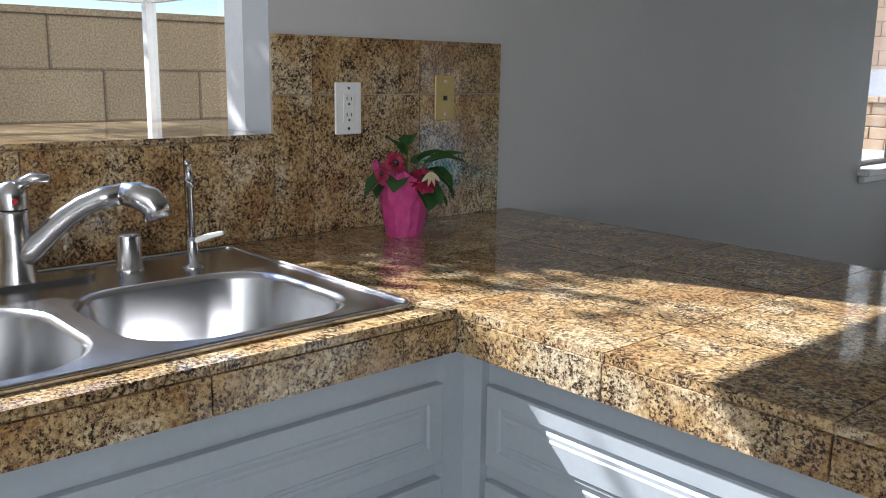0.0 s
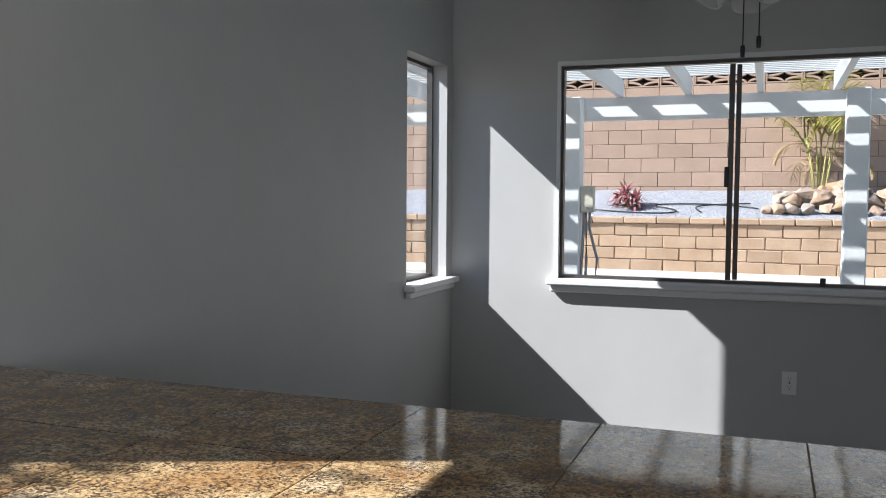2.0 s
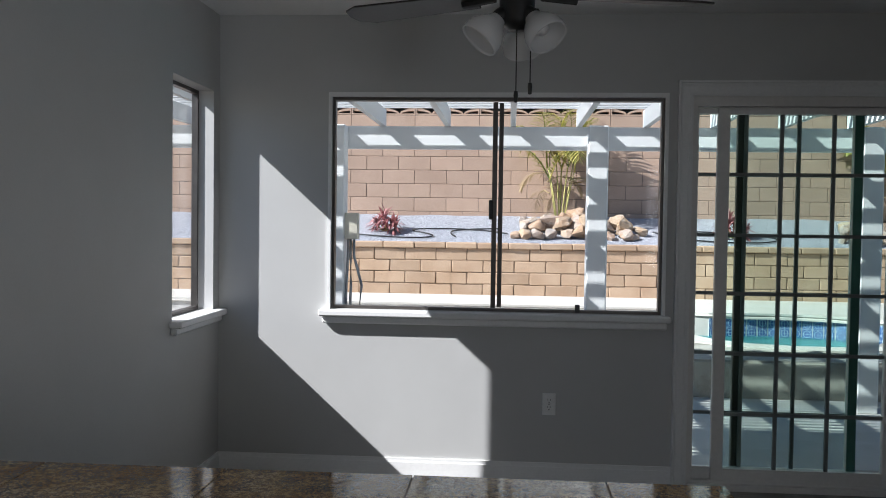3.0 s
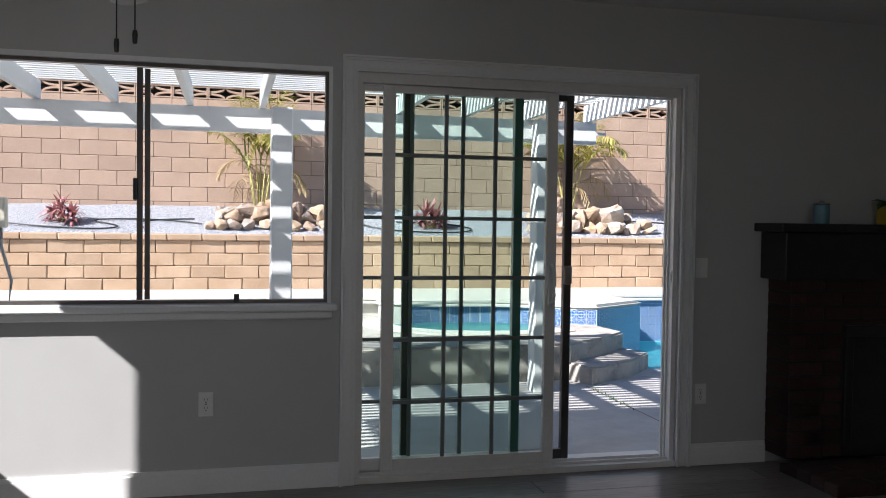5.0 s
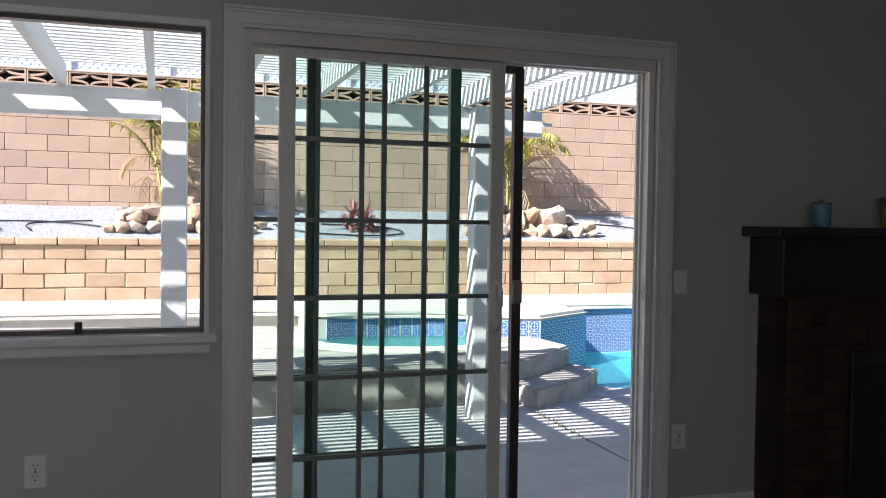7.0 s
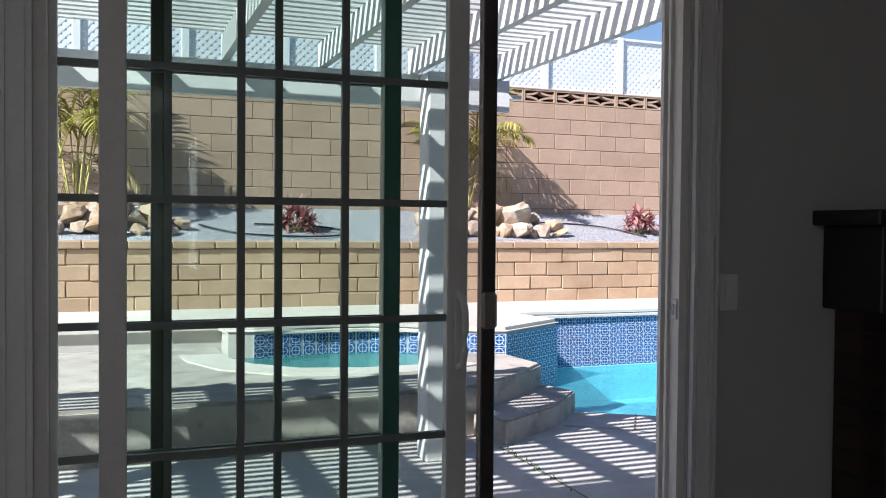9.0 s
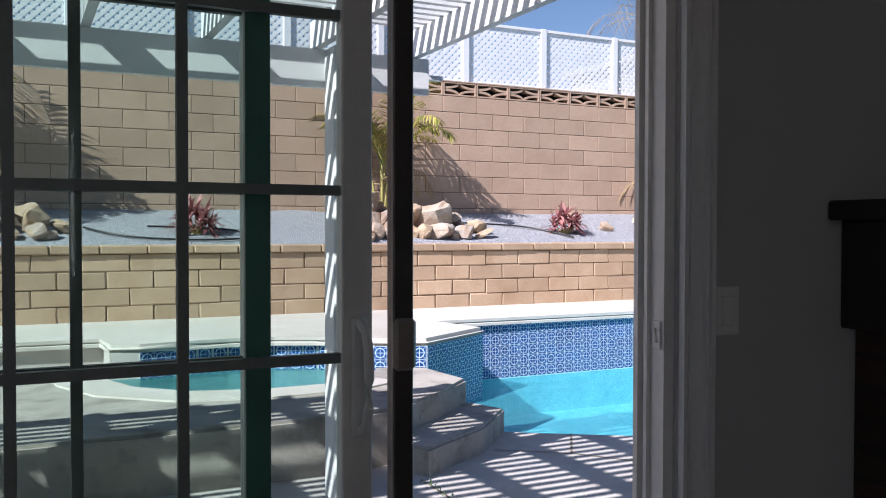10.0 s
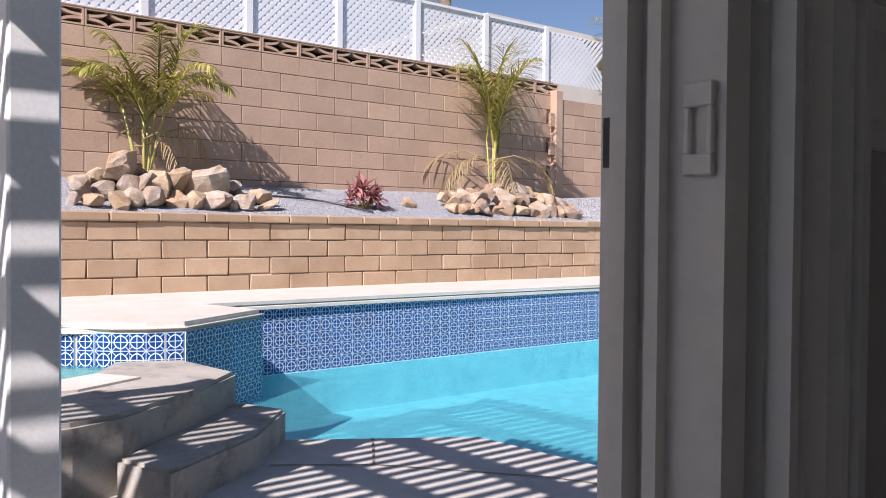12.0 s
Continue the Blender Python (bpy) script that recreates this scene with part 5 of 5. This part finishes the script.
def ribbed_glass():
    m, t, n, l, b = nodes_of("ribbed_glass")
    b.inputs["Base Color"].default_value = (0.9, 0.9, 0.9, 1)
    b.inputs["Roughness"].default_value = 0.25
    tr = n.new("ShaderNodeBsdfTransparent")
    tr.inputs[0].default_value = (0.9, 0.9, 0.9, 1)
    mx = n.new("ShaderNodeMixShader")
    mx.inputs[0].default_value = 0.6
    l.new(tr.outputs[0], mx.inputs[1])
    l.new(b.outputs[0], mx.inputs[2])
    l.new(mx.outputs[0], n["Material Output"].inputs[0])
    return m


RIB = ribbed_glass()
for a in (200, 320, 80):
    ar = radians(a)
    tip = Vector((math.cos(ar), math.sin(ar), -1.15)).normalized()
    base = Vector((HX, HY, HC - 0.39)) + Vector((math.cos(ar), math.sin(ar), 0)) * 0.06
    m = Matrix.Translation(base) @ tip.to_track_quat("Z", "Y").to_matrix().to_4x4()
    bm = bmesh.new()
    prof = [(0.022, 0.0)]
    for k in range(1, 15):
        u = k / 14
        prof.append((0.024 + 0.044 * math.sin(min(1.0, u * 1.25) * math.pi / 2) + (0.0012 if k % 2 else -0.0012), 0.01 + 0.10 * u))
    prof += [(0.0645, 0.11), (0.062, 0.104)]
    lathe(bm, prof, seg=28, m=m)
    sh = part("shade", bm, RIB, fan, "clear ribbed glass shade", smooth=True)
    bm = bmesh.new()
    lathe(bm, [(0.0, -0.03), (0.02, -0.03), (0.026, -0.005), (0.026, 0.012), (0.02, 0.016)], seg=16, m=m)
    part("socket_cup", bm, BLACK, sh, "dark metal socket cup", smooth=True)
    bm = bmesh.new()
    lathe(bm, [(0.012, 0.012), (0.014, 0.03), (0.024, 0.055), (0.022, 0.075), (0.0, 0.085)], seg=14, m=m)
    part("bulb", bm, TRIM, sh, "white unlit bulb", smooth=True)
for x, y, z in ((0.150, 3.58, 1.762), (0.196, 3.60, 1.792)):
    bm = bmesh.new()
    rod(bm, (x, y, z), (x, y, HC - 0.37), 0.0022, seg=6)
    c = part("pull_chain", bm, BLACK, fan)
    bm = bmesh.new()
    lathe(bm, [(0.0, z - 0.026), (0.006, z - 0.024), (0.0075, z), (0.006, z + 0.012), (0.0, z + 0.014)], (x, y, 0), 10)
    part("pull_knob", bm, BLACK, c, "small dark wooden pull")

# ---- fireplace ----
fire = thing("fireplace", (4.1, YW, 0), "dark brick fireplace with glass doors and a low hearth", "fireplace")
FX0, FX1, FYF = 3.29, 5.05, 5.0
part("core", boxed(FX0 + 0.006, FX1 - 0.006, FYF + 0.006, YW, 0.06, 1.02), SOOT_SHADE, fire, "dark mortar")
brick_me = mesh_of("brick", boxed(0, 0.205, 0, 0.09, 0, 0.062, bevel=0.004), FBRICK)
z = 0.065
row = 0
while z < 0.98:
    x = FX0 - (0.11 if row % 2 else 0.0)
    while x < FX1 - 0.1:
        if not (3.66 <= x + 0.1 <= 4.68 and z < 0.72):
            piece("brick", brick_me, fire, (max(x, FX0), FYF, z))
        x += 0.216
    piece("brick", brick_me, fire, (FX0, YW - 0.002, z), radians(-90))
    z += 0.073
    row += 1
bm = bmesh.new()
box(bm, 3.62, 4.72, FYF - 0.02, FYF + 0.02, 0.70, 0.76, 0.004)
box(bm, 3.62, 3.67, FYF - 0.02, FYF + 0.02, 0.07, 0.70, 0.004)
box(bm, 4.67, 4.72, FYF - 0.02, FYF + 0.02, 0.07, 0.70, 0.004)
box(bm, 4.155, 4.185, FYF - 0.02, FYF + 0.02, 0.07, 0.70, 0.003)
part("door_frame", bm, BLACK, fire, "black metal fire door frame")
for a, b in ((3.67, 4.155), (4.185, 4.67)):
    part("glass_door", boxed(a, b, FYF - 0.004, FYF + 0.002, 0.07, 0.70), SOOT_SHADE, fire, "smoked dark glass")
part("handle", boxed(4.06, 4.14, FYF - 0.04, FYF - 0.02, 0.60, 0.615, bevel=0.003), CHROME, fire, "dull metal handle")
hearth_me = mesh_of("hearth_brick", boxed(0, 0.2, 0, 0.098, 0, 0.058, bevel=0.004), FBRICK)
part("hearth_bed", boxed(3.255, 5.15, 4.55, FYF + 0.004, 0.0, 0.045), SOOT_SHADE, fire)
y = 4.545
j = 0
while y < 4.95:
    x = 3.25
    while x < 5.0:
        piece("hearth_brick", hearth_me, fire, (x, y, 0.004))
        x += 0.206
    y += 0.104
mt = thing("mantel", (4.1, 5.1, 1.0), "dark stained wooden mantel shelf above the fireplace", "mantel")
part("beam", boxed(3.24, 5.10, 4.975, YW, 1.0, 1.252, bevel=0.005), MANTEL, mt)
part("shelf", boxed(3.195, 5.15, 4.945, YW, 1.252, 1.297, bevel=0.005), MANTEL, mt)

jar = thing("glass_jar", (3.53, 5.09, 1.297), "pale blue glass candle jar on the mantel", "jar")
bm = bmesh.new()
JX, JY, JZ = 3.53, 5.09, 1.297
lathe(bm, [(0.0, JZ), (0.036, JZ), (0.04, JZ + 0.006), (0.04, JZ + 0.092), (0.037, JZ + 0.102), (0.034, JZ + 0.10), (0.036, JZ + 0.09), (0.036, JZ + 0.01), (0.0, JZ + 0.01)], (JX, JY, 0))
part("glass", bm, mat("jar_glass", (0.16, 0.33, 0.40), (0.20, 0.38, 0.45), 9.0, 0.12, stain=0.05), jar, smooth=True)
bm = bmesh.new()
lathe(bm, [(0.0, JZ + 0.1025), (0.042, JZ + 0.1025), (0.042, JZ + 0.109), (0.012, JZ + 0.112), (0.01, JZ + 0.122), (0.0, JZ + 0.125)], (JX, JY, 0))
part("lid", bm, CHROME, jar, "thin metal lid with a knob", smooth=True)
yp = thing("yellow_pot", (3.97, 5.08, 1.297), "yellow square pot with a dark leafy plant on the mantel", "potted plant")
bm = bmesh.new()
box(bm, 3.91, 4.03, 5.02, 5.14, 1.297, 1.405, 0.006)
part("pot", bm, mat("yellow_glaze", (0.50, 0.33, 0.02), (0.58, 0.40, 0.04), 9.0, 0.4, stain=0.08), yp)
bm = bmesh.new()
for i in range(30):
    a = R2.uniform(0, math.tau)
    el = R2.uniform(0.3, 1.2)
    blade_leaf(bm, (3.97 + 0.03 * math.cos(a), 5.08 + 0.02 * math.sin(a), 1.40), (math.cos(a) * math.cos(el), 0.5 * math.sin(a) * math.cos(el) - 0.1, math.sin(el)), R2.uniform(0.07, 0.13), 0.04, 1.2)
part("leaves", bm, GREENL, yp, "dark green leaves")

# ---- planting ----


def frond(bm, base, az, el, length, droop, rr, leaflets=36, wide=0.018):
    """A feather frond: a bending midrib with two rows of narrow leaflets."""
    d = Vector((math.cos(az) * math.cos(el), math.sin(az) * math.cos(el), math.sin(el)))
    p = Vector(base)
    pts = [p.copy()]
    dirs = [d.copy()]
    for i in range(leaflets):
        d = (d + Vector((0, 0, -droop / leaflets * (0.3 + 1.4 * i / leaflets)))).normalized()
        p = p + d * length / leaflets
        pts.append(p.copy())
        dirs.append(d.copy())
    for i in range(5, leaflets + 1):
        t = i / leaflets
        d = dirs[i]
        s = d.cross(Vector((0, 0, 1)))
        s = s.normalized() if s.length > 1e-3 else Vector((1, 0, 0))
        ll = length * (0.34 * math.sin(math.pi * (0.12 + 0.80 * t)) + 0.04)
        for sg in (-1, 1):
            q = d * 0.75 + s * sg * (0.75 + rr.uniform(-0.15, 0.15)) + Vector((0, 0, rr.uniform(0.0, 0.35)))
            blade_leaf(bm, pts[i], q, ll * rr.uniform(0.85, 1.1), wide, 0.9 + rr.uniform(-0.2, 0.4), 3)
    tube(bm, pts[::5] + [pts[-1]], [0.011 * (1 - 0.8 * k / (len(pts[::5]))) for k in range(len(pts[::5]) + 1)], 5)


def palm(at, height, stems, fronds, flen, seed, dry=4, lean=0.35, low=0.85, thick=0.03, skin_mat=None, label="feathery green palm growing among rocks in gravel"):
    rr = random.Random(seed)
    th = thing("palm", at, label, "palm tree", "palms in the gravel bed")
    at = Vector(at)
    tops = []
    for k in range(stems):
        a = rr.uniform(0, math.tau)
        b0 = at + Vector((math.cos(a), math.sin(a), 0)) * rr.uniform(0.0, 0.06) + Vector((0, 0, -0.05))
        tp = at + Vector((math.cos(a) * lean * 0.5, math.sin(a) * lean * 0.3, height * rr.uniform(0.72, 1.0)))
        mid = (b0 + tp) / 2 + Vector((0, 0, 0.05))
        bm = bmesh.new()
        tube(bm, [b0, mid, tp], [thick, thick * 0.85, thick * 0.6], 8)
        part("stem", bm, skin_mat or STALK, th, "slender stem" if skin_mat is None else "rough grey-brown trunk", smooth=True)
        tops.append(tp)
    bm = bmesh.new()
    for k in range(fronds):
        tp = tops[k % len(tops)]
        az = k * 2.4 + rr.uniform(-0.3, 0.3)
        frond(bm, tp - Vector((0, 0, rr.uniform(0, height * 0.12))), az, rr.uniform(low, 1.5), flen * rr.uniform(0.8, 1.1), rr.uniform(1.2, 2.6), rr)
    part("crown", bm, PALMLEAF, th, "arching feather fronds")
    if dry:
        bm = bmesh.new()
        for k in range(dry):
            tp = tops[k % len(tops)]
            frond(bm, tp - Vector((0, 0, height * 0.3)), rr.uniform(0, math.tau), rr.uniform(0.2, 0.7), flen * 0.75, 2.8, rr, 18, 0.012)
        part("dry_fronds", bm, DRYLEAF, th, "drooping dry fronds")
    return th


TRUNK = mat("palm_trunk", (0.16, 0.12, 0.09), (0.26, 0.20, 0.15), 5.0, 0.9, 0.5, fine=30.0, stain=0.4)
palm((0.85, 13.45, bed(13.45)), 1.0, 9, 20, 0.90, 3, 9, 0.4, 0.9, 0.012)
palm((5.45, 13.5, bed(13.5)), 0.95, 8, 19, 0.98, 8, 5, 0.45, 0.85, 0.014)
palm((10.1, 13.5, bed(13.5)), 0.85, 6, 11, 1.45, 14, 9, 0.2, 1.3, 0.012)
palm((14.6, 15.0, 1.3), 2.9, 1, 16, 1.5, 31, 2, 0.2, 0.75, 0.06, TRUNK, "tall palm behind the garden wall")
palm((21.2, 28.0, 0.0), 13.0, 1, 20, 3.6, 33, 8, 0.3, 0.2, 0.27, TRUNK, "distant tall palm behind the white house")


def cordyline(at, seed, size=0.42):
    rr = random.Random(seed)
    th = thing("cordyline", at, "spiky red cordyline in pale gravel", "shrub", "red cordylines in the gravel bed")
    bm = bmesh.new()
    heads = [(0.0, 0.0, 0.50), (0.55, 0.2, 0.34), (-0.5, -0.1, 0.38), (0.2, -0.45, 0.28), (-0.25, 0.4, 0.42), (0.75, -0.25, 0.2), (-0.7, 0.2, 0.22)]
    for hx, hy, hz in heads:
        for k in range(24):
            a = rr.uniform(0, math.tau)
            el = rr.uniform(-0.1, 1.35)
            b0 = Vector(at) + Vector((hx * size * 0.42, hy * size * 0.42, hz * size + rr.uniform(-0.08, 0.06)))
            d = Vector((math.cos(a) * math.cos(el) + hx * 0.5, math.sin(a) * math.cos(el) + hy * 0.5, math.sin(el)))
            blade_leaf(bm, b0, d, size * rr.uniform(0.36, 0.58), 0.034, rr.uniform(0.5, 1.5), 4)
    part("leaves", bm, REDLEAF, th, "narrow dark red leaves")
    bm = bmesh.new()
    for hx, hy, hz in heads:
        rod(bm, Vector(at) - Vector((0, 0, 0.03)), Vector(at) + Vector((hx * size * 0.42, hy * size * 0.42, hz * size)), 0.009, 0.006, 6)
    part("stems", bm, STALK, th, "short woody stems")


for i, (x, y) in enumerate(((-1.60, 12.85), (3.13, 12.75), (7.57, 12.78))):
    cordyline((x, y, bed(y)), 40 + i)

# boulders
R3 = random.Random(77)


def boulder(at, r, seed, label="angular tan boulder lying in the gravel bed"):
    rr = random.Random(seed)
    bm = bmesh.new()
    sq = Vector((rr.uniform(0.95, 1.3), rr.uniform(0.8, 1.05), rr.uniform(0.7, 1.0)))
    turn = Matrix.Rotation(rr.uniform(0, 3.1), 3, "Z") @ Matrix.Rotation(rr.uniform(-0.35, 0.35), 3, "X") @ Matrix.Rotation(rr.uniform(-0.35, 0.35), 3, "Y")
    for k in range(15):
        v = Vector((rr.gauss(0, 1), rr.gauss(0, 1), rr.gauss(0, 1))).normalized()
        v = v / max(abs(v.x), abs(v.y), abs(v.z)) ** 0.7
        bm.verts.new(Vector(at) + turn @ Vector((v.x * sq.x, v.y * sq.y, v.z * sq.z)) * r * rr.uniform(0.82, 0.98))
    res = bmesh.ops.convex_hull(bm, input=bm.verts[:])
    bmesh.ops.delete(bm, geom=[v for v in bm.verts if not v.link_faces], context="VERTS")
    bmesh.ops.subdivide_edges(bm, edges=bm.edges[:], cuts=2, use_grid_fill=True)
    bmesh.ops.triangulate(bm, faces=bm.faces[:])
    bmesh.ops.smooth_vert(bm, verts=bm.verts[:], factor=0.32, use_axis_x=True, use_axis_y=True, use_axis_z=True)
    for v in bm.verts:
        v.co += (v.co - Vector(at)).normalized() * r * 0.14 * noise.noise(v.co * 16.0 + Vector((seed, 0, 0)))
    ob = new("boulder", mesh_of("boulder", bm, BOULDER))
    return tagged(ob, label, "boulder", "boulders round the palms")


for cx, span, cnt, yy in ((1.05, 0.92, 10, 12.56), (5.42, 0.98, 11, 12.55), (9.75, 1.15, 13, 12.60)):
    for layer, (back_y, up, share, r0, r1) in enumerate(((0.0, 0.0, 1.0, 0.09, 0.15), (0.20, 0.10, 0.92, 0.11, 0.17), (0.40, 0.13, 0.8, 0.10, 0.165))):
        for k in range(cnt):
            u = ((k + 0.5 * (layer % 2) + 0.25) / cnt * 2 - 1) * share
            x = cx + u * span + R3.uniform(-0.05, 0.05)
            y = yy + back_y + R3.uniform(-0.04, 0.04)
            r = R3.uniform(r0, r1) * (1.1 - 0.35 * abs(u))
            z = bed(y) + r * 0.55 + up * (1 - 0.75 * abs(u)) * R3.uniform(0.6, 1.3)
            boulder((x, y, z), r, 500 + k + 40 * layer + int(cx * 100))
boulder((4.98, 12.80, bed(12.80) + 0.30), 0.165, 911, "large pale upright boulder in the rock pile")
boulder((5.72, 12.66, bed(12.66) + 0.20), 0.20, 917, "large ochre boulder in the rock pile")
boulder((8.25, 12.9, bed(12.9) + 0.05), 0.10, 912), boulder((8.0, 13.3, bed(13.3) + 0.05), 0.13, 913)

# irrigation hose
HOSE = [[(-2.2, 12.7), (-1.7, 12.5), (-1.0, 12.45), (-0.85, 12.62), (-1.4, 12.95), (-0.3, 13.0), (0.1, 12.75)],
        [(-0.6, 12.55), (-0.75, 12.8), (-0.45, 12.98), (0.0, 13.02)],
        [(2.1, 12.95), (2.35, 12.6), (2.9, 12.45), (3.5, 12.45), (3.75, 12.65), (3.4, 12.95), (2.7, 13.0)],
        [(6.2, 13.25), (6.8, 13.2), (7.3, 12.95), (7.5, 12.5)],
        [(10.7, 13.0), (11.2, 12.85), (11.4, 12.45)]]
for pts in HOSE:
    c = bpy.data.curves.new("hose", "CURVE")
    c.dimensions = "3D"
    c.bevel_depth = 0.010
    s = c.splines.new("NURBS")
    s.points.add(len(pts) - 1)
    s.use_endpoint_u = True
    s.order_u = 3
    for q, (x, y) in zip(s.points, pts):
        q.co = (x, y, bed(y) + 0.02, 1)
    c.materials.append(BLACK)
    tagged(new("irrigation_hose", c), "thin black irrigation hose lying on gravel", "hose")

# junction box and conduits by the pergola post
jb = thing("junction_box", (-1.18, 7.98, 1.19), "beige electrical box with grey conduits beside a post", "electrical box")
part("housing", boxed(-1.24, -1.13, 7.94, 8.03, 1.19, 1.41, bevel=0.006), mat("beige_box", (0.60, 0.56, 0.46), (0.66, 0.62, 0.52), 9.0, 0.5, stain=0.08), jb)
GREYP = mat("grey_conduit", (0.30, 0.31, 0.32), (0.38, 0.39, 0.40), 9.0, 0.5, stain=0.1)
for dx, b in ((0.0, 0.0), (0.028, 0.07), (-0.022, -0.02)):
    bm = bmesh.new()
    tube(bm, [(-1.195 + dx, 7.985, 1.2), (-1.195 + dx, 7.985, 1.05), (-1.19 + dx + b * 0.9, 7.985, 0.8), (-1.2 + dx + b * 0.6, 7.985, 0.5), (-1.23 + dx * 0.5, 7.985, 0.2), (-1.225 + dx * 0.4, 7.985, PATIO)], 0.012, 8)
    part("conduit", bm, GREYP, jb, smooth=True)

# unseen tree, placed on the sun's path so its leaves dapple the counter
tr = thing("tree", (-4.2, -0.25, -0.2), "unseen small tree placed to shade the garden window", "tree")
bm = bmesh.new()
tube(bm, [(-4.2, -0.25, -0.2), (-4.15, -0.15, 1.4), (-3.95, 0.1, 2.4), (-3.7, 0.36, 3.3)], [0.07, 0.055, 0.035, 0.012], 8)
tube(bm, [(-4.0, -0.12, 2.2), (-4.2, -0.5, 3.0)], [0.03, 0.01], 6)
part("trunk", bm, STALK, tr)
bm = bmesh.new()
for k in range(330):
    v = Vector((R3.gauss(0, 0.22), R3.gauss(0, 0.18), R3.gauss(0, 0.18)))
    c = Vector((-3.7, 0.38, 3.3)) + v
    if c.z > 3.66:
        c.z = 3.66 - R3.uniform(0, 0.3)
    blade_leaf(bm, c, (R3.uniform(-1, 1), R3.uniform(-1, 1), R3.uniform(-0.6, 0.3)), R3.uniform(0.07, 0.12), 0.035, 0.8, 3)
# dense cluster added only to keep sun off the garden window jamb
for k in range(170):
    v = Vector((R3.gauss(0, 0.15), R3.gauss(0, 0.09), R3.gauss(0, 0.16)))
    c = Vector((-3.7, 0.56, 3.38)) + v
    c.z = min(c.z, 3.66)
    blade_leaf(bm, c, (R3.uniform(-1, 1), R3.uniform(-1, 1), R3.uniform(-0.6, 0.3)), R3.uniform(0.07, 0.12), 0.045, 0.8, 3)
for k in range(200):
    v = Vector((R3.gauss(0, 0.25), R3.gauss(0, 0.25), R3.gauss(0, 0.2)))
    blade_leaf(bm, Vector((-4.2, -0.55, 3.1)) + v, (R3.uniform(-1, 1), R3.uniform(-1, 1), R3.uniform(-0.6, 0.3)), R3.uniform(0.07, 0.12), 0.035, 0.8, 3)
part("crown", bm, GREENL, tr, "sparse green leaves")

# weeds in the joint beside the step
bm = bmesh.new()
for k in range(90):
    u = R3.random()
    x, y = 3.50 + R3.uniform(-0.03, 0.03), 8.10 - 0.95 * u + R3.uniform(-0.03, 0.03)
    if R3.random() < u * 0.7:
        continue
    blade_leaf(bm, (x, y, PATIO), (R3.uniform(-1, 1), R3.uniform(-1, 1), 1.2), R3.uniform(0.02, 0.05), 0.008, 0.8, 2)
o = new("weeds", mesh_of("weeds", bm, GREENL))
tagged(o, "small green weeds in the patio joint", "weeds", kind="stuff")
